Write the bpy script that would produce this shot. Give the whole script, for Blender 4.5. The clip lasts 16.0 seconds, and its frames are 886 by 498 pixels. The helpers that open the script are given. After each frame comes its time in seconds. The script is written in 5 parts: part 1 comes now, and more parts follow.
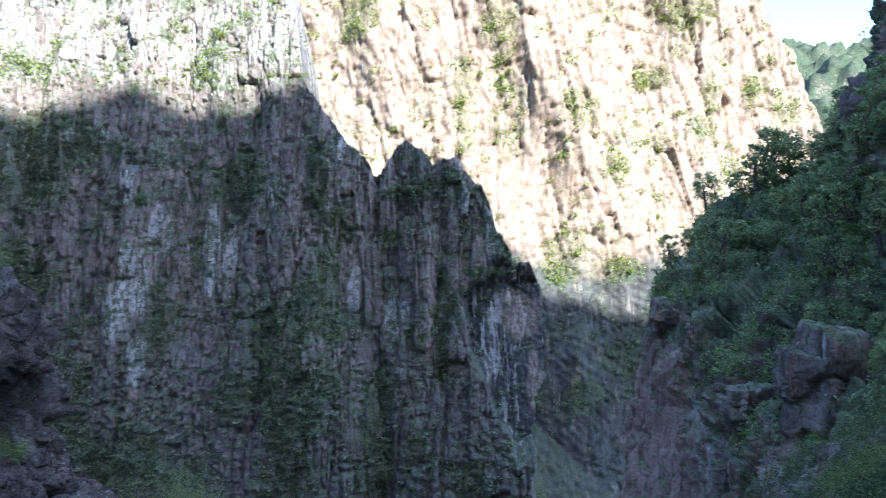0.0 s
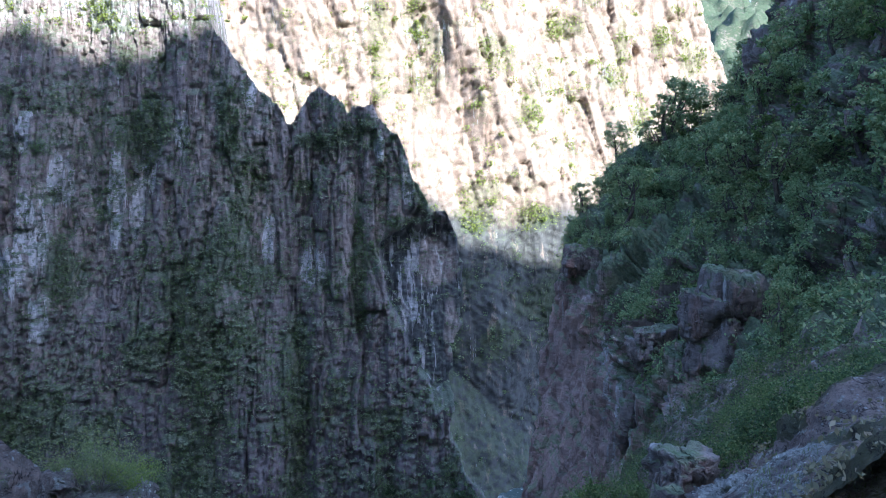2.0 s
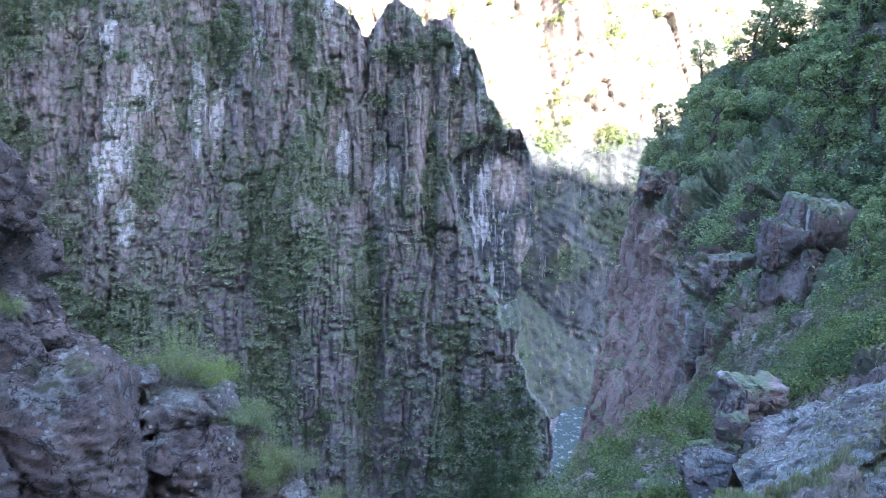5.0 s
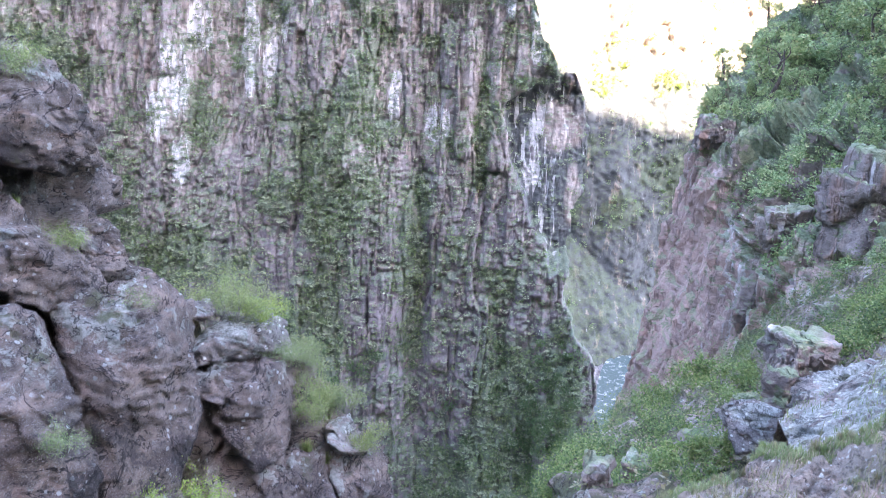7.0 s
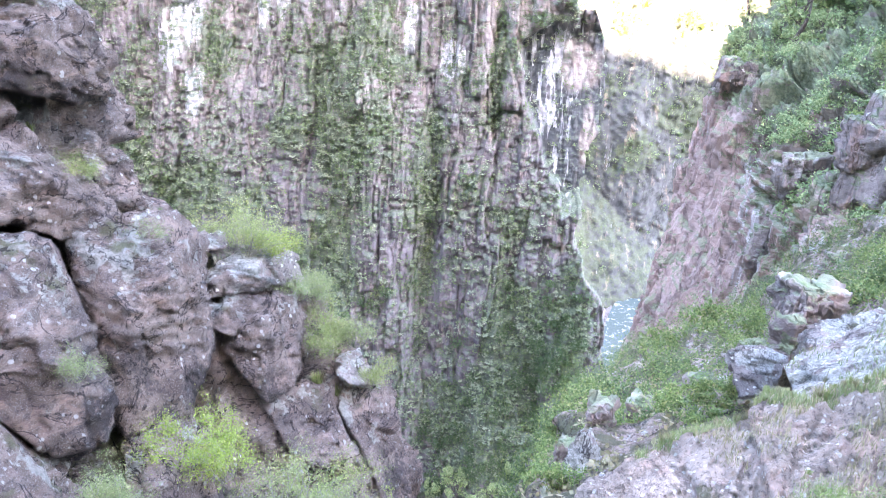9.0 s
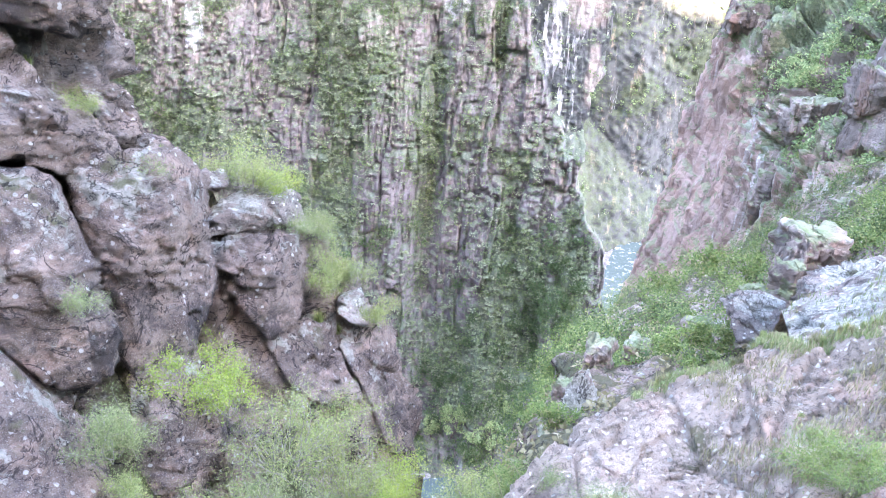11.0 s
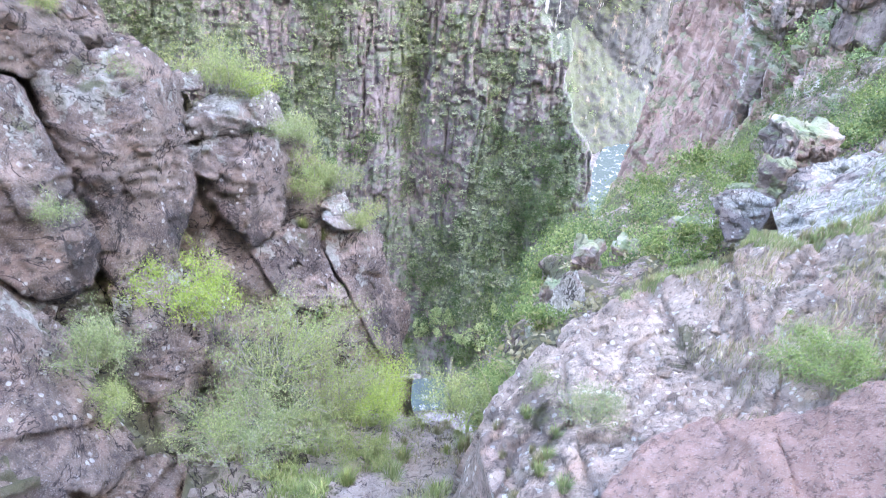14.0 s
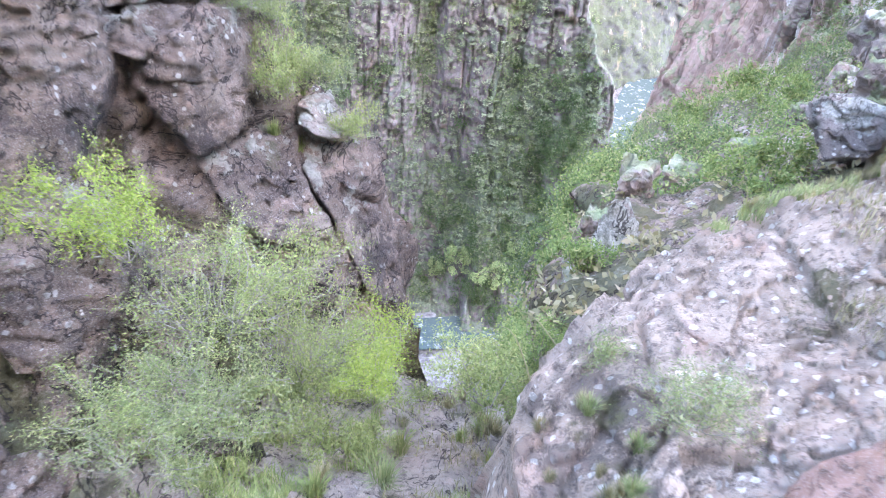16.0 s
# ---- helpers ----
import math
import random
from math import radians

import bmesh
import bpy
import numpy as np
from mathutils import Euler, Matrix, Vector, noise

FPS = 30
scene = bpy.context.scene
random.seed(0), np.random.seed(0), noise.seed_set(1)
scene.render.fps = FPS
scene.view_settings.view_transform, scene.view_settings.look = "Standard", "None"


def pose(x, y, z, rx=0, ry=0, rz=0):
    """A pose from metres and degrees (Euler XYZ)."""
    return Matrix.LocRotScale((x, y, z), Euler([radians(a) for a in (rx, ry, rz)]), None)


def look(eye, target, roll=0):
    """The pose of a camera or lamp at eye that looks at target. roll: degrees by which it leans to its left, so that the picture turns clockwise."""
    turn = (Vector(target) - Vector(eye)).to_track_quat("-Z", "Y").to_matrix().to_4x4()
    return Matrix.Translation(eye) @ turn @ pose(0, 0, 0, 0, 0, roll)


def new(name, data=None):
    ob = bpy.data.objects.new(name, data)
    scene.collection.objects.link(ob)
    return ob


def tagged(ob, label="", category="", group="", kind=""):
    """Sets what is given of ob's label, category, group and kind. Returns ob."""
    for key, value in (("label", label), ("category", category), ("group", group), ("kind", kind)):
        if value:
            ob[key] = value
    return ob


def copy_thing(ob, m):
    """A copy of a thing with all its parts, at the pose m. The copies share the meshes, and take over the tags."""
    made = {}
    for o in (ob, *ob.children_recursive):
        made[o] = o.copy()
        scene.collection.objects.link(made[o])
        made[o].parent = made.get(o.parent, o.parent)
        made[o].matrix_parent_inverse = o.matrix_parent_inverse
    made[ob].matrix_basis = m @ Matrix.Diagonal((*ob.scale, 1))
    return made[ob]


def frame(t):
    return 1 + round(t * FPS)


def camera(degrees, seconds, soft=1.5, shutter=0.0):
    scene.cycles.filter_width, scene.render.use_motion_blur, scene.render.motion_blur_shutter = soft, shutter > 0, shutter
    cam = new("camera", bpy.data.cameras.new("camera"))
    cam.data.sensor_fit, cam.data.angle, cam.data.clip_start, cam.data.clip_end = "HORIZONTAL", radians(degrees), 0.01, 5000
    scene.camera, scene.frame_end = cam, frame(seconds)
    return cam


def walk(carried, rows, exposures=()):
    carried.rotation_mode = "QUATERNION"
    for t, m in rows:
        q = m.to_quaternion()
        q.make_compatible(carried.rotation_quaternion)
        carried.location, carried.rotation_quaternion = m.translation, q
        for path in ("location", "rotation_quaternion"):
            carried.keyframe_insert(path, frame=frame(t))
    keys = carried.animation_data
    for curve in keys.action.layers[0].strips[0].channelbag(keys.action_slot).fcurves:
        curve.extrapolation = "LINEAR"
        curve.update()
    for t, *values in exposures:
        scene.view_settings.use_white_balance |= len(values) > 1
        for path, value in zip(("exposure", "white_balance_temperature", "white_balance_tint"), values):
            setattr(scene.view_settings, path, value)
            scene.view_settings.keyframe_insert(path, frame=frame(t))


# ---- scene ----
# ---------------------------------------------------------------- camera
# A hand-held view from the roadside, turning from the opposite wall down into the gorge. Eye level at the start is z = 0.
cam = camera(59.4, 16.0, soft=0.8, shutter=0.4)
PATH = [
    (0, pose(0.00, 0.00, 0.00, 87.00, -0.00, -0.00)),
    (0.5, pose(0.00, 0.00, 0.00, 86.89, -0.20, -3.45)),
    (1, pose(0.00, 0.00, 0.00, 85.30, -0.49, -5.44)),
    (1.5, pose(0.00, 0.00, 0.00, 84.41, -0.23, -5.83)),
    (2, pose(0.00, 0.00, 0.00, 83.24, 0.03, -6.17)),
    (2.5, pose(0.00, 0.00, 0.00, 82.22, -0.11, -6.53)),
    (3, pose(0.00, 0.00, 0.00, 80.95, -0.54, -5.64)),
    (3.5, pose(0.00, 0.00, 0.00, 80.01, -0.61, -4.52)),
    (4, pose(0.00, 0.00, 0.00, 78.41, -0.75, -2.98)),
    (4.2, pose(0.00, 0.00, 0.00, 78.10, -0.80, -2.68)),
    (6.5, pose(0.00, 0.00, 0.00, 74.38, -1.54, 3.17)),
    (7, pose(0.00, 0.00, 0.00, 72.93, -1.65, 3.24)),
    (7.5, pose(0.00, 0.00, 0.00, 71.65, -2.05, 3.35)),
    (8, pose(0.00, 0.00, 0.00, 70.65, -2.08, 3.30)),
    (8.5, pose(0.00, 0.00, 0.00, 69.71, -2.34, 4.39)),
    (9, pose(0.00, 0.00, 0.00, 68.35, -2.74, 4.54)),
    (11.5, pose(0.00, 0.00, 0.00, 63.01, -3.49, 5.19)),
    (12, pose(0.00, 0.00, 0.00, 62.03, -3.58, 5.32)),
    (12.5, pose(0.00, 0.00, 0.00, 61.23, -3.79, 5.31)),
    (13, pose(0.00, 0.00, 0.00, 60.23, -3.77, 5.31)),
    (13.5, pose(0.00, 0.00, 0.00, 59.24, -3.56, 4.23)),
    (14, pose(0.01, 0.21, -0.15, 57.07, -3.09, 3.72)),
    (14.5, pose(0.01, 0.67, -0.49, 55.47, -3.27, 4.37)),
    (15, pose(-0.02, 1.25, -0.94, 53.93, -3.37, 5.50)),
    (15.5, pose(-0.02, 1.85, -1.43, 53.18, -3.12, 4.99)),
    (16, pose(-0.03, 2.72, -2.12, 52.47, -2.80, 4.97)),
]
walk(cam, PATH, exposures=[(0, 2.46, 5200, 10), (3.0, 2.56, 5000, 14), (4.2, 3.15, 5050, 15), (6.3, 4.38, 6100, 20), (7.5, 4.8, 6400, 22), (9.2, 5.3, 6800, 22), (11.3, 5.36, 7000, 20), (13.5, 5.34, 7100, 21), (15, 5.14, 7150, 21), (16, 5.32, 7250, 21)])

# ---------------------------------------------------------------- light
SUN = Vector((0.38, -0.76, 0.53)).normalized()
world = bpy.data.worlds.new("sky")
scene.world = world
world.use_nodes = True
wn = world.node_tree
sky = wn.nodes.new("ShaderNodeTexSky")
sky.sky_type = "NISHITA"
sky.sun_disc = False
sky.sun_elevation = math.asin(SUN.z)
sky.sun_rotation = math.atan2(SUN.x, SUN.y)
sky.altitude = 900
sky.dust_density = 2.5
background = wn.nodes["Background"]
background.inputs["Strength"].default_value = 0.1
wn.links.new(sky.outputs["Color"], background.inputs["Color"])
sun = new("sun", bpy.data.lights.new("sun", "SUN"))
sun.data.energy = 2.8
sun.data.angle = radians(0.35)
sun.data.color = (1.0, 0.89, 0.70)
sun.matrix_world = look(SUN * 100, (0, 0, 0))


# ---------------------------------------------------------------- noise
def lattice(ix, iy, iz, seed):
    h = (ix * 374761393 + iy * 668265263 + iz * 2147483647 + seed * 974634777) & 0xFFFFFFFF
    h = ((h ^ (h >> 13)) * 1274126177) & 0xFFFFFFFF
    h = ((h ^ (h >> 16)) * 2246822519) & 0xFFFFFFFF
    return h ^ (h >> 15)


def grad_noise(p, seed=0):
    """Gradient noise at the rows of p, about -1 to 1."""
    f = np.floor(p)
    i = f.astype(np.int64)
    d = p - f
    w = d * d * d * (d * (d * 6 - 15) + 10)
    total = 0
    for a in (0, 1):
        for b in (0, 1):
            for c in (0, 1):
                h = lattice(i[:, 0] + a, i[:, 1] + b, i[:, 2] + c, seed)
                gx, gy, gz = (h & 1023) / 511.5 - 1, ((h >> 10) & 1023) / 511.5 - 1, ((h >> 20) & 1023) / 511.5 - 1
                dot = gx * (d[:, 0] - a) + gy * (d[:, 1] - b) + gz * (d[:, 2] - c)
                total = total + dot * (w[:, 0] if a else 1 - w[:, 0]) * (w[:, 1] if b else 1 - w[:, 1]) * (w[:, 2] if c else 1 - w[:, 2])
    return total * 1.5


def fbm(p, octaves=4, seed=0, gain=0.5):
    total, amp = 0, 1.0
    for k in range(octaves):
        total = total + amp * grad_noise(p * 2.03 ** k + 17.3 * k, seed + k)
        amp *= gain
    return total


def ridged(p, octaves=3, seed=0, gain=0.5):
    total, amp = 0, 1.0
    for k in range(octaves):
        total = total + amp * (1 - 2 * np.abs(grad_noise(p * 2.1 ** k + 9.7 * k, seed + k)))
        amp *= gain
    return total


def cells(p, seed=0):
    """Broken blocks: a random height for each cell, and the distance to the nearest joint."""
    i = np.floor(p).astype(np.int64)
    best, second = np.full(len(p), 9.0), np.full(len(p), 9.0)
    value = np.zeros(len(p))
    for a in (-1, 0, 1):
        for b in (-1, 0, 1):
            for c in (-1, 0, 1):
                x, y, z = i[:, 0] + a, i[:, 1] + b, i[:, 2] + c
                h = lattice(x, y, z, seed)
                q = np.stack([x + (h & 1023) / 1023, y + ((h >> 10) & 1023) / 1023, z + ((h >> 20) & 1023) / 1023], 1)
                d = np.sqrt(((q - p) ** 2).sum(1))
                v = (lattice(x, y, z, seed + 77) & 4095) / 4095
                near = d < best
                second = np.where(near, best, np.minimum(second, d))
                value = np.where(near, v, value)
                best = np.where(near, d, best)
    return value, second - best


def facets(p, seed=0, tilt=1.0, square=False):
    """Broken rock: each cell is a plane of its own height and lean. Also the distance to the nearest joint."""
    i = np.floor(p).astype(np.int64)
    best, second = np.full(len(p), 9.0), np.full(len(p), 9.0)
    value = np.zeros(len(p))
    for a in (-1, 0, 1):
        for b in (-1, 0, 1):
            for c in (-1, 0, 1):
                x, y, z = i[:, 0] + a, i[:, 1] + b, i[:, 2] + c
                h = lattice(x, y, z, seed)
                q = np.stack([x + (h & 1023) / 1023, y + ((h >> 10) & 1023) / 1023, z + ((h >> 20) & 1023) / 1023], 1) - p
                d = np.abs(q).max(1) if square else np.sqrt((q**2).sum(1))
                g = lattice(x, y, z, seed + 77)
                v = (g & 255) / 255 - 0.5 + tilt * (q[:, 0] * ((g >> 8 & 255) / 127.5 - 1) + q[:, 1] * ((g >> 16 & 255) / 127.5 - 1) + q[:, 2] * ((g >> 24 & 255) / 127.5 - 1))
                near = d < best
                second = np.where(near, best, np.minimum(second, d))
                value = np.where(near, v, value)
                best = np.where(near, d, best)
    return value, second - best


def step(a, b, x):
    t = np.clip((x - a) / (b - a), 0, 1)
    return t * t * (3 - 2 * t)


def blots(x, z, table):
    """The union of soft ellipses (x, z, half width, half height)."""
    total = np.zeros(len(x))
    for cx, cz, rx, rz in table:
        total = np.maximum(total, 1 - np.sqrt(((x - cx) / rx) ** 2 + ((z - cz) / rz) ** 2))
    return total


# ---------------------------------------------------------------- meshes
def mesh_of(name, verts, faces, material=None, smooth=False, masks=None):
    """A mesh from arrays; all faces have the same number of corners."""
    verts, faces = np.asarray(verts, np.float32), np.asarray(faces, np.int32)
    n, k = faces.shape
    me = bpy.data.meshes.new(name)
    me.vertices.add(len(verts))
    me.vertices.foreach_set("co", verts.ravel())
    me.loops.add(n * k)
    me.loops.foreach_set("vertex_index", faces.ravel())
    me.polygons.add(n)
    me.polygons.foreach_set("loop_start", np.arange(0, n * k, k, dtype=np.int32))
    if smooth:
        me.polygons.foreach_set("use_smooth", np.ones(n, bool))
    me.update(calc_edges=True)
    for key, values in (masks or {}).items():
        me.attributes.new(key, "FLOAT", "POINT").data.foreach_set("value", np.asarray(values, np.float32))
    if material:
        me.materials.append(material)
    return me


def grid_faces(rows, cols):
    a = (np.arange(rows - 1)[:, None] * cols + np.arange(cols - 1)[None, :]).ravel()
    return np.stack([a, a + 1, a + cols + 1, a + cols], 1)


def spline(table, count):
    """Smooth interpolation of control points along the first axis, through every one of them."""
    c = np.asarray(table, float)
    n = len(c)
    u = np.linspace(0, n - 1, count)
    i = np.minimum(u.astype(int), n - 2)
    t = (u - i).reshape((-1,) + (1,) * (c.ndim - 1))
    p1, p2 = c[i], c[i + 1]
    p0 = np.where((i > 0).reshape(t.shape), c[np.maximum(i - 1, 0)], 2 * p1 - p2)
    p3 = np.where((i < n - 2).reshape(t.shape), c[np.minimum(i + 2, n - 1)], 2 * p2 - p1)
    m1, m2 = (p2 - p0) * 0.4, (p3 - p1) * 0.4
    return (2 * t**3 - 3 * t**2 + 1) * p1 + (t**3 - 2 * t**2 + t) * m1 + (3 * t**2 - 2 * t**3) * p2 + (t**3 - t**2) * m2


def patch(rows, nu, nv):
    """A smooth surface through a net of plan points, as a grid of nv rows by nu columns, with its normals towards the open side."""
    g = spline(rows, nv)
    g = np.swapaxes(spline(np.swapaxes(g, 0, 1), nu), 0, 1)
    du, dv = np.gradient(g, axis=1), np.gradient(g, axis=0)
    nrm = np.cross(dv, du)
    nrm /= np.linalg.norm(nrm, axis=2, keepdims=True) + 1e-9
    return g, nrm


def part(name, me, parent, label=""):
    ob = new(name, me)
    ob.parent = parent
    return tagged(ob, label)


# ---------------------------------------------------------------- materials
class Nodes:
    def __init__(self, name):
        self.material = bpy.data.materials.new(name)
        self.material.use_nodes = True
        self.tree = self.material.node_tree
        self.shader = self.tree.nodes["Principled BSDF"]
        self.place = self.node("ShaderNodeNewGeometry").outputs["Position"]

    def node(self, kind, **values):
        n = self.tree.nodes.new(kind)
        for key, value in values.items():
            n.inputs[key].default_value = value
        return n

    def link(self, a, b):
        self.tree.links.new(a, b)

    def noise(self, scale, stretch=(1, 1, 1), detail=5.0, rough=0.6, warp=0.0):
        m = self.node("ShaderNodeMapping", Scale=stretch)
        self.link(self.place, m.inputs["Vector"])
        n = self.node("ShaderNodeTexNoise", Scale=scale, Detail=detail, Roughness=rough, Distortion=warp)
        self.link(m.outputs["Vector"], n.inputs["Vector"])
        return n.outputs["Fac"]

    def voronoi(self, scale, stretch=(1, 1, 1), feature="F1", out="Distance", metric="EUCLIDEAN", turn=(0, 0, 0)):
        m = self.node("ShaderNodeMapping", Scale=stretch, Rotation=turn)
        self.link(self.place, m.inputs["Vector"])
        n = self.node("ShaderNodeTexVoronoi", Scale=scale)
        n.feature, n.distance = feature, metric
        self.link(m.outputs["Vector"], n.inputs["Vector"])
        return n.outputs[out]

    def mask(self, name):
        n = self.node("ShaderNodeAttribute")
        n.attribute_name = name
        return n.outputs["Fac"]

    def ramp(self, value, low, high):
        n = self.node("ShaderNodeMapRange")
        n.interpolation_type = "SMOOTHSTEP"
        n.inputs["From Min"].default_value, n.inputs["From Max"].default_value = low, high
        self.link(value, n.inputs["Value"])
        return n.outputs["Result"]

    def math(self, op, a, b):
        n = self.node("ShaderNodeMath")
        n.operation = op
        for slot, v in zip(n.inputs, (a, b)):
            if isinstance(v, (int, float)):
                slot.default_value = v
            else:
                self.link(v, slot)
        return n.outputs["Value"]

    def mix(self, fac, a, b, blend="MIX"):
        n = self.node("ShaderNodeMix")
        n.data_type, n.blend_type = "RGBA", blend
        for slot, v in zip((n.inputs[0], n.inputs[6], n.inputs[7]), (fac, a, b)):
            if isinstance(v, (int, float)):
                slot.default_value = v
            elif isinstance(v, tuple):
                slot.default_value = (*v, 1)
            else:
                self.link(v, slot)
        return n.outputs[2]

    def bump(self, height, distance, strength=1.0, under=None):
        n = self.node("ShaderNodeBump", Strength=strength, Distance=distance)
        self.link(height, n.inputs["Height"])
        if under:
            self.link(under, n.inputs["Normal"])
        return n.outputs["Normal"]

    def finish(self, color, roughness, normal=None):
        if isinstance(color, tuple):
            self.shader.inputs["Base Color"].default_value = (*color, 1)
        else:
            self.link(color, self.shader.inputs["Base Color"])
        if isinstance(roughness, (int, float)):
            self.shader.inputs["Roughness"].default_value = roughness
        else:
            self.link(roughness, self.shader.inputs["Roughness"])
        if normal:
            self.link(normal, self.shader.inputs["Normal"])
        self.shader.inputs["Specular IOR Level"].default_value = 0.25
        return self.material


def cliff_rock(name, dark, light, warm, pale, moss, size, cover=0.8, dip=0.0, depth=1.0):
    """Weathered cliff rock: upright panels of differing tone, bedded blocks, run-off streaks, plants on the ledges. size scales its blocks, dip tilts its beds."""
    n = Nodes(name)
    turn = (0, radians(dip), 0)
    soft = n.noise(0.3 / size, (1, 1, 0.8), 5, 0.6)
    panel = n.voronoi(0.62 / size, (1, 1, 0.16), "F1", "Color", "CHEBYCHEV", turn)
    big = n.voronoi(0.42 / size, (1, 1, 1.2), "F1", "Color", "CHEBYCHEV", turn)
    small = n.voronoi(1.15 / size, (1, 1, 1.7), "F1", "Color", "CHEBYCHEV", turn)
    near = n.voronoi(1.15 / size, (1, 1, 1.7), "F1", "Distance", "CHEBYCHEV", turn)
    next_one = n.voronoi(1.15 / size, (1, 1, 1.7), "F2", "Distance", "CHEBYCHEV", turn)
    seams = n.ramp(n.math("SUBTRACT", next_one, near), 0.0, 0.16)
    blend = n.math("ADD", n.math("MULTIPLY", soft, 0.9), n.math("ADD", n.math("MULTIPLY", panel, 0.34), n.math("ADD", n.math("MULTIPLY", big, 0.2), n.math("MULTIPLY", small, 0.26))))
    c = n.mix(n.ramp(blend, 0.54, 1.12), dark, light)
    grain = n.noise(3.4 / size, (1, 1, 1.4), 5, 0.65)
    c = n.mix(n.ramp(grain, 0.50, 0.36), c, n.mix(0.08 + 0.12 * depth, c, (0.03, 0.025, 0.028)))
    runs = n.noise(0.7 / size, (1, 1, 0.12), 4, 0.6)
    c = n.mix(n.math("MULTIPLY", n.ramp(runs, 0.54, 0.66), 0.5), c, n.mix(n.ramp(panel, 0.3, 0.7), warm, n.mix(0.4, warm, dark)))
    c = n.mix(n.mask("rust"), c, n.mix(n.ramp(blend, 0.55, 1.05), n.mix(0.45, warm, dark), n.mix(0.22, warm, pale)))
    # The blue mask mixes in near-black grey; on the bend wall it paints shade.
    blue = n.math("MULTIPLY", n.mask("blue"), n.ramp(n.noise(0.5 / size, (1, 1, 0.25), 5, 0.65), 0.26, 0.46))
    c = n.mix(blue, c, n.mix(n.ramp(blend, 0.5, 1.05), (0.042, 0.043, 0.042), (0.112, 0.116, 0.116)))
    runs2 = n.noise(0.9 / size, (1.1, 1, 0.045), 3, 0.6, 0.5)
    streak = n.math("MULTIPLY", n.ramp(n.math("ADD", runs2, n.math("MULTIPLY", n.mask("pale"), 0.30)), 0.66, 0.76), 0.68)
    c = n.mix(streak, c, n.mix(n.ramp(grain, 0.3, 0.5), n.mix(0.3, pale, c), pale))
    spots = n.math("ADD", n.math("MULTIPLY", n.noise(1.1 / size, (1, 1, 1.6), 5, 0.7), 0.7), n.math("MULTIPLY", small, 0.3))
    green = n.ramp(n.math("ADD", spots, n.math("MULTIPLY", n.mask("green"), 0.26)), 0.61, 0.69)
    c = n.mix(n.math("MULTIPLY", green, cover), c, n.mix(n.ramp(grain, 0.3, 0.7), moss, (moss[0] * 2.2, moss[1] * 1.9, moss[2] * 2.0)))
    split = n.node("ShaderNodeSeparateXYZ")
    n.link(n.node("ShaderNodeNewGeometry").outputs["Normal"], split.inputs["Vector"])
    tops = n.math("MULTIPLY", n.ramp(n.math("ADD", split.outputs["Z"], n.math("MULTIPLY", grain, 0.5)), 0.55, 0.95), n.ramp(n.noise(0.5 / size, (1, 1, 1), 5, 0.7), 0.35, 0.5))
    c = n.mix(n.math("MULTIPLY", tops, cover), c, n.mix(n.ramp(grain, 0.3, 0.7), (moss[0] * 1.3, moss[1] * 1.2, moss[2] * 1.3), (moss[0] * 2.4, moss[1] * 2.0, moss[2] * 2.3)))
    line = n.math("ABSOLUTE", n.math("SUBTRACT", n.noise(0.75 / size, (1, 1, 0.06), 3, 0.6), 0.5), 0)
    joints = n.ramp(line, 0.0, 0.022)
    lines = n.math("MULTIPLY", n.math("ADD", n.math("MULTIPLY", seams, 0.16), 0.84), n.math("ADD", n.math("MULTIPLY", joints, 0.45), 0.55))
    c = n.mix(lines, n.mix(0.2 + 0.14 * depth, c, (0.025, 0.02, 0.022)), c)
    b = n.bump(n.noise(1.3 / size, (1, 1, 1.3), 6, 0.65), 0.42 * size * depth, 0.9)
    b = n.bump(small, 0.12 * size * depth, 0.7, b)
    b = n.bump(joints, 0.2 * size * depth, 0.8, b)
    return n.finish(c, 0.92, b)


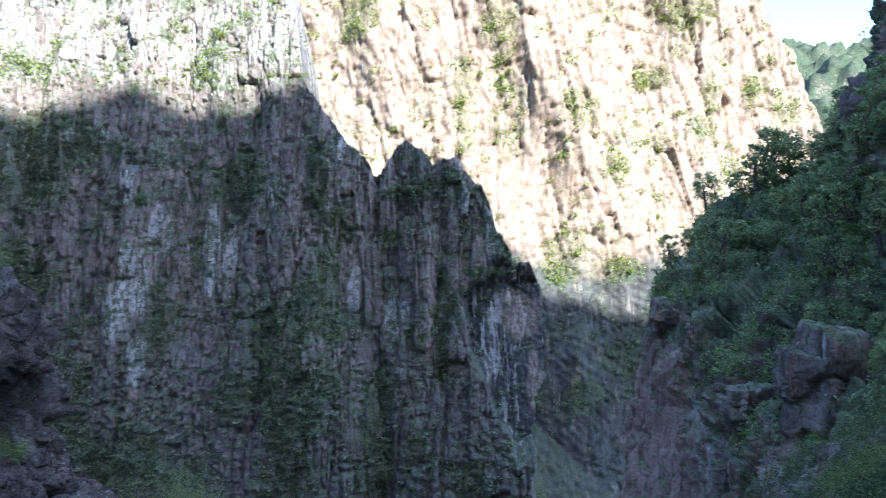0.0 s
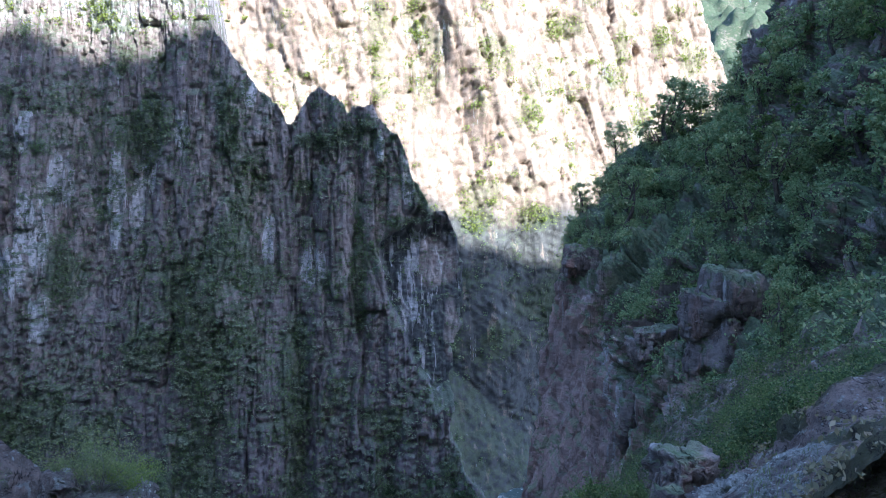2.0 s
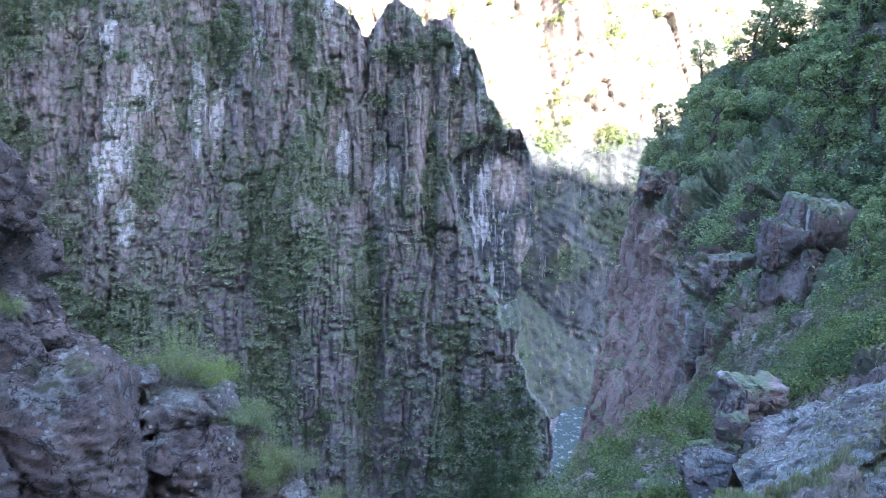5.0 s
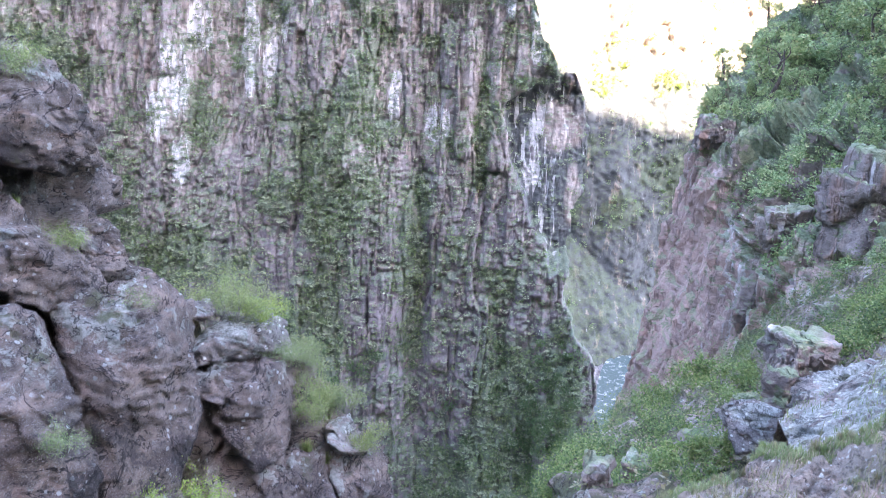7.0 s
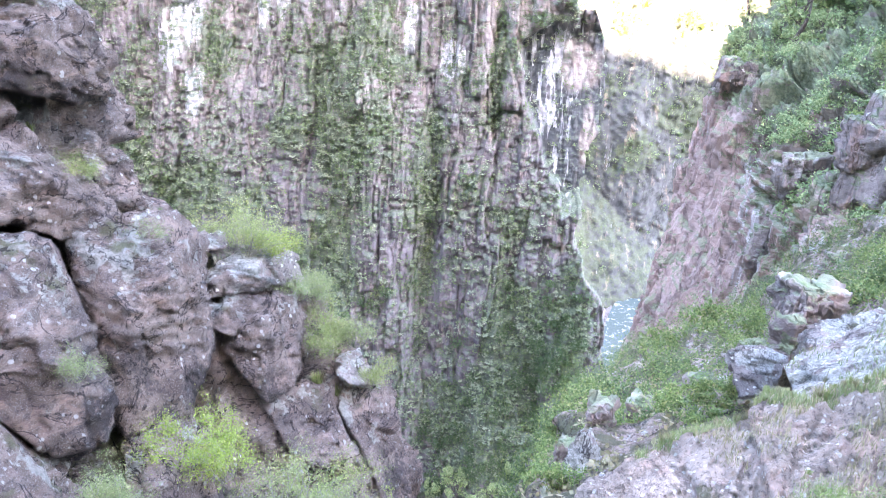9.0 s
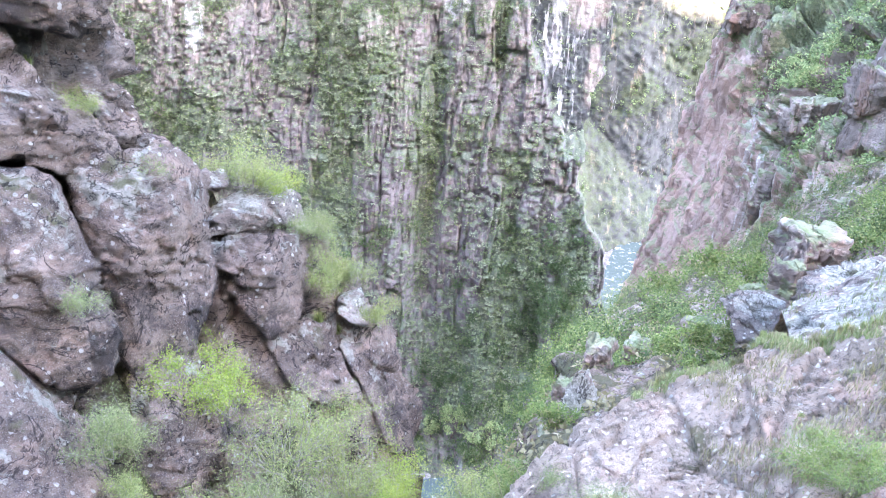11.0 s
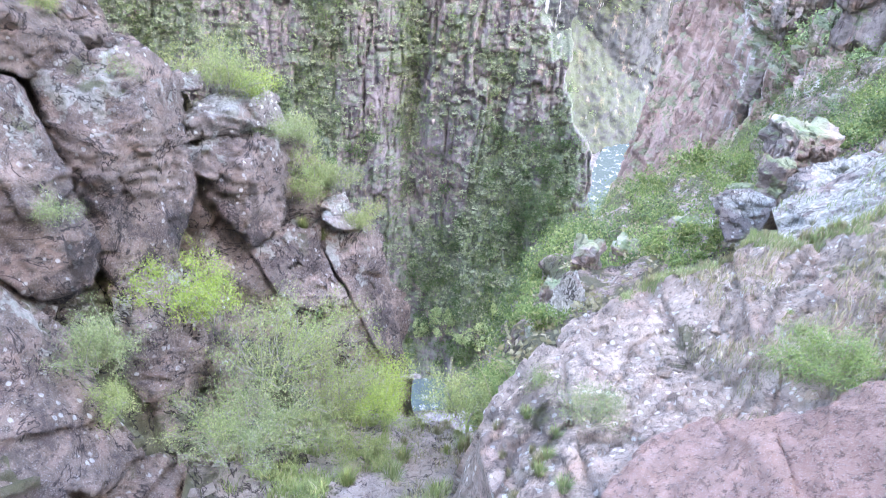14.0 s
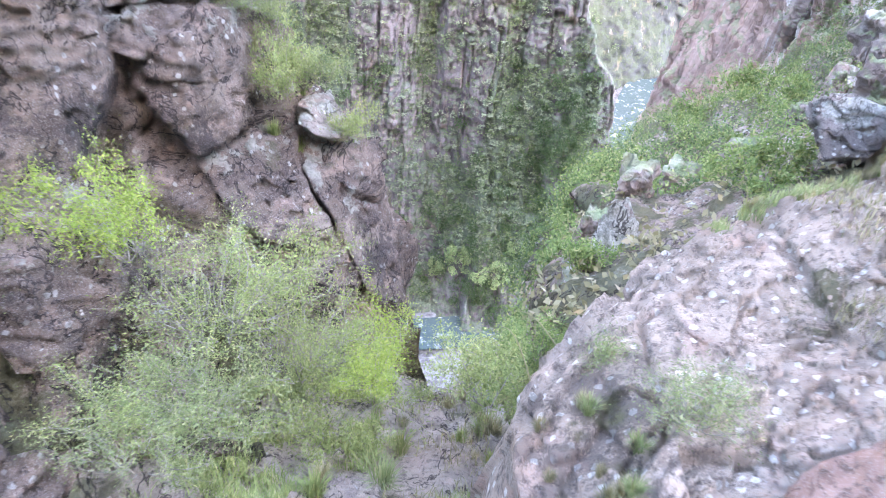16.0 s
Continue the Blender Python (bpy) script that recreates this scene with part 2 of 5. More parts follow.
def near_rock(name, dark, light, pink, lichen, amount, specks=0.5, spots=(0.58, 0.57, 0.53), split=0.8):
    """Close red-grey conglomerate with pebbles, pits and lichen crusts."""
    n = Nodes(name)
    tone = n.ramp(n.noise(0.9, (1, 1, 1.5), 8, 0.72), 0.34, 0.68)
    c = n.mix(tone, dark, light)
    band = n.ramp(n.noise(1.6, (0.8, 0.8, 2.4), 5, 0.6, 0.8), 0.5, 0.66)
    c = n.mix(n.math("MULTIPLY", band, 0.75), c, pink)
    grain = n.noise(14, (1, 1, 1), 7, 0.72)
    c = n.mix(n.ramp(grain, 0.36, 0.5), n.mix(0.62, c, (0.03, 0.024, 0.024)), c)
    fine = n.noise(60, (1, 1, 1), 4, 0.7)
    c = n.mix(n.ramp(fine, 0.52, 0.64), c, n.mix(0.42, c, (0.62, 0.58, 0.55)))
    crust = n.noise(2.4, (1, 1, 1), 9, 0.72)
    cover = n.ramp(n.math("ADD", crust, n.math("MULTIPLY", n.mask("pale"), 0.30)), 0.74 - amount, 0.79 - amount)
    c = n.mix(n.math("MULTIPLY", cover, 0.85), c, n.mix(n.ramp(grain, 0.35, 0.65), lichen, (0.30, 0.31, 0.27)))
    dots = n.math("ADD", n.voronoi(7.0), n.math("MULTIPLY", n.noise(30, detail=4), 0.35))
    spot = n.math("MULTIPLY", n.ramp(dots, 0.42, 0.36), n.ramp(n.noise(1.7, (1, 1, 1), 4, 0.6), 0.62 - 0.25 * specks, 0.72 - 0.25 * specks))
    c = n.mix(n.math("MULTIPLY", spot, 0.9), c, spots)
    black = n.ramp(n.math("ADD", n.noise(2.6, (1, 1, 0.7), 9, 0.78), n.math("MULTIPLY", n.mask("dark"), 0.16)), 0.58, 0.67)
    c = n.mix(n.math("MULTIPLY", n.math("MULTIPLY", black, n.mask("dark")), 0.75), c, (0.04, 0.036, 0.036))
    soil = n.ramp(n.math("ADD", n.noise(2.1, (1, 1, 1), 6, 0.7), n.math("MULTIPLY", n.mask("green"), 0.45)), 0.66, 0.8)
    c = n.mix(n.math("MULTIPLY", soil, 0.85), c, n.mix(grain, (0.07, 0.075, 0.035), (0.17, 0.17, 0.08)))
    bed = n.noise(5, (0.7, 0.7, 2.6), 6, 0.7, 0.4)
    c = n.mix(n.math("MULTIPLY", n.ramp(bed, 0.56, 0.64), 0.5), c, n.mix(0.75, c, (0.03, 0.025, 0.025)))
    chip = n.voronoi(6.5, (1, 1, 1.7), "F1", "Color", "CHEBYCHEV", (0.3, 0.2, 0.4))
    c = n.mix(n.math("MULTIPLY", chip, 0.45), c, n.mix(0.6, c, (0.05, 0.04, 0.04)))
    gap = n.math("ABSOLUTE", n.math("SUBTRACT", n.noise(0.75, (1.3, 1.0, 1.5), 5, 0.62, 0.6), 0.5), 0)
    crack = n.ramp(gap, 0.002, 0.012)
    c = n.mix(crack, n.mix(split, c, (0.025, 0.02, 0.02)), c)
    b = n.bump(n.noise(3.0, (1, 1, 1.5), 10, 0.74), 0.10, 1.0)
    b = n.bump(crack, 0.12 * split, 1.0, b)
    b = n.bump(bed, 0.08, 0.9, b)
    b = n.bump(n.noise(9, (1, 1, 1.6), 9, 0.8), 0.07, 1.0, b)
    b = n.bump(chip, 0.035, 0.8, b)
    b = n.bump(n.noise(30, (1, 1, 1), 6, 0.8), 0.045, 1.0, b)
    return n.finish(c, 0.9, b)


def leaf(name, dark, light, dry=None):
    n = Nodes(name)
    rnd = n.node("ShaderNodeNewGeometry").outputs["Random Per Island"]
    ob = n.node("ShaderNodeObjectInfo").outputs["Random"]
    c = n.mix(rnd, dark, light)
    if dry:
        c = n.mix(n.ramp(rnd, 0.8, 0.97), c, dry)
    c = n.mix(n.math("MULTIPLY", ob, 0.35), c, n.mix(0.5, c, (0.11, 0.12, 0.03)))
    n.finish(c, 0.6)
    t = n.node("ShaderNodeBsdfTranslucent")
    n.link(c, t.inputs["Color"])
    mixed = n.node("ShaderNodeMixShader", Fac=0.42)
    n.link(n.shader.outputs[0], mixed.inputs[1])
    n.link(t.outputs[0], mixed.inputs[2])
    n.link(mixed.outputs[0], n.tree.nodes["Material Output"].inputs["Surface"])
    return n.material


def bark(name, a, b):
    n = Nodes(name)
    g = n.noise(9, (1, 1, 0.3), 5, 0.65)
    return n.finish(n.mix(n.ramp(g, 0.35, 0.65), a, b), 0.9, n.bump(g, 0.03, 0.6))


WALL_ROCK = cliff_rock("wall_rock", (0.105, 0.089, 0.094), (0.245, 0.212, 0.217), (0.37, 0.29, 0.245), (0.62, 0.60, 0.60), (0.085, 0.12, 0.07), 1.25, 0.7)
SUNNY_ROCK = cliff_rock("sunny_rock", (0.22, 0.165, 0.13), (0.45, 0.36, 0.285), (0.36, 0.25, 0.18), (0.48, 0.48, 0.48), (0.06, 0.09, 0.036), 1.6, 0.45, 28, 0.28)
SIDE_ROCK = cliff_rock("side_rock", (0.14, 0.110, 0.097), (0.39, 0.32, 0.285), (0.48, 0.285, 0.22), (0.68, 0.63, 0.58), (0.085, 0.13, 0.055), 1.0, 0.65)
BLOCK_ROCK = near_rock("block_rock", (0.122, 0.090, 0.074), (0.36, 0.280, 0.230), (0.41, 0.295, 0.235), (0.54, 0.52, 0.45), 0.04, 0.6)
LICHEN_ROCK = near_rock("lichen_rock", (0.22, 0.165, 0.14), (0.50, 0.395, 0.335), (0.52, 0.385, 0.31), (0.76, 0.76, 0.67), 0.19, 0.6)
SLAB_ROCK = near_rock("slab_rock", (0.47, 0.375, 0.30), (0.69, 0.56, 0.455), (0.65, 0.46, 0.365), (0.78, 0.71, 0.61), -0.03, 1.4, (0.92, 0.89, 0.81), 0.3)
PALE_ROCK = near_rock("pale_lichen_rock", (0.25, 0.215, 0.19), (0.46, 0.40, 0.355), (0.50, 0.385, 0.325), (0.72, 0.72, 0.64), 0.18, 1.0, (0.80, 0.80, 0.73), 0.6)
RED_ROCK = near_rock("red_rock", (0.36, 0.225, 0.18), (0.51, 0.34, 0.28), (0.55, 0.375, 0.31), (0.56, 0.45, 0.39), -0.05, 0.0, (0.5, 0.4, 0.35), 0.12)
SOIL = near_rock("soil", (0.30, 0.25, 0.21), (0.54, 0.46, 0.39), (0.56, 0.44, 0.38), (0.64, 0.6, 0.53), 0.03, 0.4)
HILL_ROCK = cliff_rock("hill_rock", (0.15, 0.13, 0.11), (0.28, 0.24, 0.2), (0.2, 0.17, 0.1), (0.4, 0.38, 0.35), (0.035, 0.06, 0.03), 6.0)
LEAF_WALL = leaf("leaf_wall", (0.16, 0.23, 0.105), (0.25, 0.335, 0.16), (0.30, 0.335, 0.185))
# Brighter leaf for the sunlit parts of the walls; shaded parts take LEAF_WALL.
LEAF_SUNLIT = leaf("leaf_sunlit", (0.17, 0.23, 0.055), (0.36, 0.43, 0.11), (0.40, 0.40, 0.14))
LEAF_TREE = leaf("leaf_tree", (0.18, 0.26, 0.115), (0.46, 0.56, 0.27), (0.52, 0.52, 0.26))
LEAF_SPUR = leaf("leaf_spur", (0.10, 0.165, 0.055), (0.29, 0.385, 0.13), (0.38, 0.39, 0.17))
LEAF_BRIGHT = leaf("leaf_bright", (0.20, 0.28, 0.06), (0.37, 0.47, 0.12), (0.44, 0.46, 0.13))
LEAF_SHRUB = leaf("leaf_shrub", (0.17, 0.22, 0.08), (0.35, 0.41, 0.165), (0.44, 0.43, 0.2))
LEAF_GREY = leaf("leaf_grey", (0.17, 0.22, 0.095), (0.30, 0.355, 0.165), (0.40, 0.40, 0.22))
GRASS_DRY = leaf("grass_dry", (0.20, 0.19, 0.10), (0.40, 0.36, 0.22), (0.45, 0.40, 0.28))
LEAF_FOOT = leaf("leaf_foot", (0.06, 0.105, 0.045), (0.125, 0.19, 0.08), (0.17, 0.20, 0.09))
BARK = bark("bark", (0.08, 0.065, 0.055), (0.20, 0.17, 0.145))
TWIG = bark("twig", (0.17, 0.155, 0.135), (0.34, 0.315, 0.28))
w = Nodes("river_water")
foam = w.ramp(w.noise(0.45, (1, 1, 1), 8, 0.75), 0.53, 0.61)
WATER = w.finish(w.mix(foam, w.mix(w.noise(0.12), (0.055, 0.085, 0.08), (0.095, 0.13, 0.125)), (0.46, 0.47, 0.46)), 0.5, w.bump(w.noise(1.2, detail=6), 0.3, 0.7))
g = Nodes("river_gravel")
d = Nodes("valley_scrub")
VALLEY = d.finish(d.mix(d.ramp(d.noise(0.05, detail=8, rough=0.7), 0.4, 0.6), (0.04, 0.055, 0.025), (0.12, 0.11, 0.075)), 0.95)
GRAVEL = g.finish(g.mix(g.ramp(g.noise(0.7, detail=8, rough=0.75), 0.35, 0.65), (0.15, 0.135, 0.13), (0.42, 0.39, 0.38)), 0.9, g.bump(g.noise(1.0, detail=8, rough=0.75), 0.5, 0.9))


# ---------------------------------------------------------------- the opposite wall
RIVER_Z = -106.0
WALL_TOP_X = (-150, -60, -37, -32, -29.2, -28.4, -25, -21.8, -17.5, -14.3, -12.2, -9.5, -6.8, -3.6, -2, 0.7, 2.9, 4.5, 7.2, 9.3, 10.1, 11.8, 13.4, 16.1, 20, 40)
WALL_TOP_Z = (64, 64, 64, 50, 36, 26.6, 21.4, 17, 11.6, 8.4, 5.7, 11.7, 12.8, 11.7, 8.5, 9.6, 10.1, 6.3, 4.1, 0.3, -3.4, -6.1, -9.9, -10.4, -16, -60)
WALL_EDGE_Z = (-110, -101, -89, -82, -73, -64.6, -57.6, -49.8, -44, -37, -27, -15, -9, 0, 12, 110)
WALL_EDGE_X = (9, 13, 18.3, 21.8, 23.3, 21.8, 19, 15.8, 15.5, 17, 18.8, 18.5, 17, 17, 40, 40)
SCAR_Z = (-47, -38, -32, -27, -16, -12)
SCAR_X = (14.5, 10.7, 7.7, 4.9, 3.8, 8.5)
WALL_GREEN = ((-30, -24, 8, 9), (-23, -17, 5, 8), (-27, -35, 10, 10), (-37, -34, 6, 6), (-12, -46, 3.5, 24), (-40, 4, 6, 6), (-39, 9, 3, 9), (-80, 10, 13, 13), (8, -72, 9, 14), (2, -86, 14, 16), (-56, -46, 9, 8), (-30, -58, 8, 12), (17, -68, 5, 13), (-0.2, -20, 2.0, 16), (-24, 5, 3, 8), (-95, -20, 12, 20), (-86, -7, 8, 9), (8, -12, 5, 1.2), (-8, 3, 6, 2), (-70, -38, 7, 9))
WALL_PALE = ((-58.5, -14, 3.5, 10), (-54, -4, 3, 7), (-60.4, 5, 2, 6), (-44, -7.4, 2.5, 12), (-40.5, -7.4, 2, 11), (-38, -2.3, 1.5, 7), (-32.1, 5, 2.2, 5), (-16.5, -16, 2, 7), (-8.6, -20, 4, 5), (9.1, -5.6, 1.5, 5), (-56.4, -28.2, 2.2, 6), (-61, -20.3, 3, 7), (-80, -25, 5, 10), (-20, 12, 2, 4), (4, 2, 1.5, 4))


def scar(x, z):
    """Where fresh pale rock shows: a hollow left by a rockfall at the wall's corner."""
    p = np.stack([x, np.zeros_like(x), z], 1)
    return step(-0.6, 0.8, x - np.interp(z, SCAR_Z, SCAR_X) + 1.2 * fbm(p * 0.25, 3, 27)) * step(-47, -42, z) * step(-8.5, -17, z + 2.5 * fbm(p * 0.3, 2, 28))


def wall_relief(x, z):
    """How far the opposite wall stands back at (x, z)."""
    p = np.stack([x, np.zeros_like(x), z], 1)
    warp = fbm(p * (0.03, 1, 0.02), 3, 5)
    q = np.stack([x + 2.2 * warp + 0.5 * fbm(p * (0.2, 1, 0.07), 2, 6), 0 * x, z], 1)
    column = facets(q * (1 / 2.6, 0, 1 / 17), 9, 0.0, True)[0]
    tall = 1.3 + 1.4 * column + 1.2 * step(-35, -5, z)
    u = z / tall + 5 * column + 0.8 * fbm(p * (0.16, 0, 0.05), 2, 10)
    stair = z + tall * (step(0.62, 0.98, u - np.floor(u)) - (u - np.floor(u)))
    lower = step(0, -40, z)
    ledgy = step(-0.25, 0.35, fbm(p * (0.07, 1, 0.05), 3, 7))
    bare = 1 - 0.75 * scar(x, z)
    y = 122 + 0.27 * (z - RIVER_Z) + (0.04 + 0.22 * lower * ledgy) * (stair - z) + 6.0 * fbm(q * (1 / 30, 1, 1 / 130), 2, 11)
    y = y - 2.4 * bare * ridged(q * (1 / 15, 1, 1 / 90), 2, 12)
    block, joint = facets(q * (1 / 3.6, 0, 1 / 15), 13, 0.4, True)
    y = y + bare * (1.9 * block + 0.7 * (1 - step(0, 0.10, joint)))
    pillar, gap = facets(q * (1 / 1.25, 0, 1 / 7.5), 18, 0.45, True)
    y = y + bare * (1.05 - 0.35 * lower) * (0.9 * pillar + 0.35 * (1 - step(0, 0.16, gap)))
    small, seam = facets(p * np.stack([1 / 1.5 + 0 * z, 0 * z, np.where(z > -28, 1 / 3.0, 1 / 0.95)], 1), 14, 0.5, True)
    y = y + bare * (0.38 + 0.40 * lower * ledgy) * small
    y = y + 0.3 * fbm(p * (1.1, 1, 1.1), 3, 16)
    y = y + 3.0 * np.exp(-((x + 11.5) / 2.6) ** 2) * step(-95, -40, z) * step(5, -15, z)
    y = y + 2.2 * np.exp(-((x + 0.2) / 1.6) ** 2) * step(-45, -32, z) * step(4, -6, z) + 2.5 * scar(x, z)
    return y - 0.05 * np.maximum(-86 - z, 0) ** 1.5


def wall_top(x):
    p = np.stack([x, 0 * x, 0 * x], 1)
    return np.interp(x, WALL_TOP_X, WALL_TOP_Z) + 1.3 * fbm(p * 0.35, 3, 21) + 0.6 * (cells(p * 0.8, 22)[0] - 0.5)


def wall_edge(z):
    """Where the opposite wall turns the corner into the bend."""
    p = np.stack([0 * z, 0 * z, z], 1)
    return np.interp(z, WALL_EDGE_Z, WALL_EDGE_X) + 2.2 * fbm(p * 0.12, 3, 17) + 1.0 * cells(p * 0.3, 19)[0]


def bluff(name, relief, top, x0, x1, cols, rows, low, material, masks, edge=None):
    """A rock wall seen face on: a face of many rows and a shoulder that falls away behind its crest."""
    xs = np.linspace(x0, x1, cols)
    tops = top(xs)
    x = np.repeat(xs[None, :], rows, 0)
    level = np.repeat(np.linspace(low, tops.max(), rows)[:, None], cols, 1)
    over = np.maximum(level - tops[None, :], 0)
    z = level - over
    y = relief(x.ravel(), z.ravel()).reshape(x.shape) + 0.9 * over
    z = z - 0.3 * over
    if edge:
        y = y + 6 * np.maximum(x - edge(z.ravel()).reshape(z.shape), 0)
    verts = np.stack([x.ravel(), y.ravel(), z.ravel()], 1)
    faces = grid_faces(rows, cols)
    if edge:
        faces = faces[verts[faces[:, 0], 0] < edge(verts[faces[:, 0], 2]) + 0.05]
    return mesh_of(name, verts, faces, material, False, masks(verts[:, 0], verts[:, 2]))


def wall_masks(x, z):
    p = np.stack([x, 0 * x, z], 1)
    rough = fbm(p * 0.12, 4, 31)
    fresh = scar(x, z)
    warm = step(0.1, 0.5, blots(x, z, ((14.5, -20, 5, 7), (17, -32, 2, 9))) + 0.3 * rough)
    return {
        "green": np.clip(0.95 * step(-0.1, 0.6, blots(x, z, WALL_GREEN) + 0.4 * rough) + 0.28 + 0.25 * rough - 0.8 * fresh, 0, 1),
        # Streaks and fresh rock; also whitened above the shade line to look sunlit.
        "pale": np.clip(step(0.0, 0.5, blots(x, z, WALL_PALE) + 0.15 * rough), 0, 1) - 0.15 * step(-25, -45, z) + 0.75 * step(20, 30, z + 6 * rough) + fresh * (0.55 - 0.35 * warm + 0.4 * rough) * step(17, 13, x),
        "rust": (0.30 + 0.5 * step(-0.4, 0.3, fbm(p * (0.07, 1, 0.03), 4, 33))) * step(-54, -16, z + 14 * rough) * (1 - fresh) + 0.9 * fresh * warm,
        "blue": fresh * (1 - warm),
    }


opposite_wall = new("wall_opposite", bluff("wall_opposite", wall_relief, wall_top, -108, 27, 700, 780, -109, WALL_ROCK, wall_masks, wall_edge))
tagged(opposite_wall, "sheer purple-brown gorge wall with pale streaks and green ledges", "cliff", kind="structure")

# ---------------------------------------------------------------- the wall behind the bend
BEND_TOP_X = (-90, 60, 108, 122, 126, 138, 144, 152, 160, 185)
BEND_TOP_Z = (150, 150, 125, 96, 74, 62, 43, 25, -10, -70)
BEND_PALE = ((28, -34, 3, 8), (24, -52, 3, 7))
BEND_GREEN = ((8, 36, 5, 24), (48, 35, 9, 9), (60, 15, 9, 8), (43, -12, 10, 9), (65, -22, 9, 6), (40, -22, 8, 6), (132, 38, 6, 10), (118, 46, 6, 8), (77, 48, 10, 8), (20, 62, 8, 20), (0, 92, 40, 16), (90, 75, 20, 10), (30, -60, 8, 14), (-30, 80, 14, 30), (100, 40, 4, 16), (66, -52, 16, 9), (48, -62, 9, 8), (80, -38, 12, 7), (17, -88, 18, 30))


def bend_relief(x, z):
    p = np.stack([x, np.zeros_like(x), z], 1)
    lean = x + 0.22 * z
    q = np.stack([lean + 4 * fbm(p * 0.02, 3, 41), 0 * x, z], 1)
    y = 254 + 0.13 * (z - RIVER_Z) + 0.40 * np.maximum(x - 45, 0) + 12 * fbm(q * (1 / 45, 1, 1 / 120), 2, 42)
    y = y - 2.5 * ridged(q * (1 / 26, 1, 1 / 100), 2, 43)
    block, joint = facets(q * (1 / 6.5, 0, 1 / 30), 44, 0.5, True)
    calm = 0.35 + 0.65 * step(-34, -8, z)
    y = y + calm * (2.2 * block + 1.1 * (1 - step(0, 0.12, joint)))
    small, seam = facets(q * (1 / 2.6, 0, 1 / 9), 45, 0.6, True)
    y = y + calm * (1.0 * small + 0.6 * (1 - step(0, 0.14, seam)))
    slant = (z + 0.55 * x) / 2.6 + 1.2 * fbm(p * 0.05, 3, 49)
    y = y + 1.3 * (1 - calm) * (slant - np.floor(slant)) * step(20, 40, x)
    ledge = z / 9 - 0.04 * x + 1.5 * fbm(p * 0.03, 3, 46)
    y = y + 1.0 * step(-60, -30, z) * calm * (ledge - np.floor(ledge)) ** 2 * step(-0.1, 0.3, fbm(p * 0.025, 2, 48)) + 0.7 * fbm(p * 0.5, 3, 47)
    y = y - 0.8 * np.maximum(-58 - z - 0.9 * np.abs(x - 16), 0)
    return y + 1.2 * np.maximum(x - 150, 0)


def bend_top(x):
    p = np.stack([x, 0 * x, 0 * x], 1)
    return np.interp(x, BEND_TOP_X, BEND_TOP_Z) + 5 * fbm(p * 0.09, 3, 51) + 5 * (cells(p * 0.14, 52)[0] - 0.5)


def bend_masks(x, z):
    p = np.stack([x, 0 * x, z], 1)
    rough = fbm(p * 0.06, 4, 61)
    return {
        "green": np.clip(0.85 * step(-0.05, 0.5, blots(x, z, BEND_GREEN) + 0.35 * rough) + 0.10 + 0.2 * rough, 0, 1),
        "pale": 0.3 * step(0, 0.5, rough) * step(-20, 0, z) + 1.1 * np.clip(blots(x, z, BEND_PALE) + 0.2 * rough, 0, 1),
        "rust": np.clip(0.5 * step(-10, 10, z) * step(0.05, 0.6, fbm(p * (0.05, 1, 0.03), 4, 63)) + 0.45 * blots(x, z, ((17, -86, 20, 32), (30, -16, 6, 14))), 0, 1),
        # The term below z = -12 paints the lower wall's shade as dark grey.
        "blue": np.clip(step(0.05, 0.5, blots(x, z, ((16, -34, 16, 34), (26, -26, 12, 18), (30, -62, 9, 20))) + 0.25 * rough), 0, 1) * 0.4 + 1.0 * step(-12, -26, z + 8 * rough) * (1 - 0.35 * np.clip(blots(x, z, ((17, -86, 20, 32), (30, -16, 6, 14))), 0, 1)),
    }


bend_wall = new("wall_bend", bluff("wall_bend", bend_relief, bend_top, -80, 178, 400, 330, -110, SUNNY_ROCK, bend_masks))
tagged(bend_wall, "sunlit pink rock wall with slanting ribs and bushes", "cliff", kind="structure")


# ---------------------------------------------------------------- ground, river, far mountains
def sheet(name, rows, nu, nv, height, material, label, category, masks=None, smooth=False):
    """A natural surface laid over a net of plan points and roughened along its normals."""
    grid, nrm = patch(rows, nu, nv)
    p, n3 = grid.reshape(-1, 3), nrm.reshape(-1, 3)
    h = height(p)
    p = p + n3 * h[:, None]
    ob = new(name, mesh_of(name, p, grid_faces(nv, nu), material, smooth, masks(p, n3, h) if masks else None))
    tagged(ob, label, category, kind="structure")
    return ob, p.reshape(nv, nu, 3), n3.reshape(nv, nu, 3)


ground = new("ground", mesh_of("ground", [(-3000, -3000, -109.2), (3000, -3000, -109.2), (3000, 3000, -109.2), (-3000, 3000, -109.2)], [(0, 1, 2, 3)], VALLEY))
tagged(ground, "dark scrubby floor of the valley", "ground", kind="structure")
RIVER_LINE = ((-60, 100), (-25, 108), (0, 113), (14, 121), (24, 136), (31, 158), (37, 190), (45, 225), (60, 255), (90, 275))
line = spline(RIVER_LINE, 90)
side = np.gradient(line, axis=0)
side = np.stack([side[:, 1], -side[:, 0]], 1) / np.linalg.norm(side, axis=1, keepdims=True)


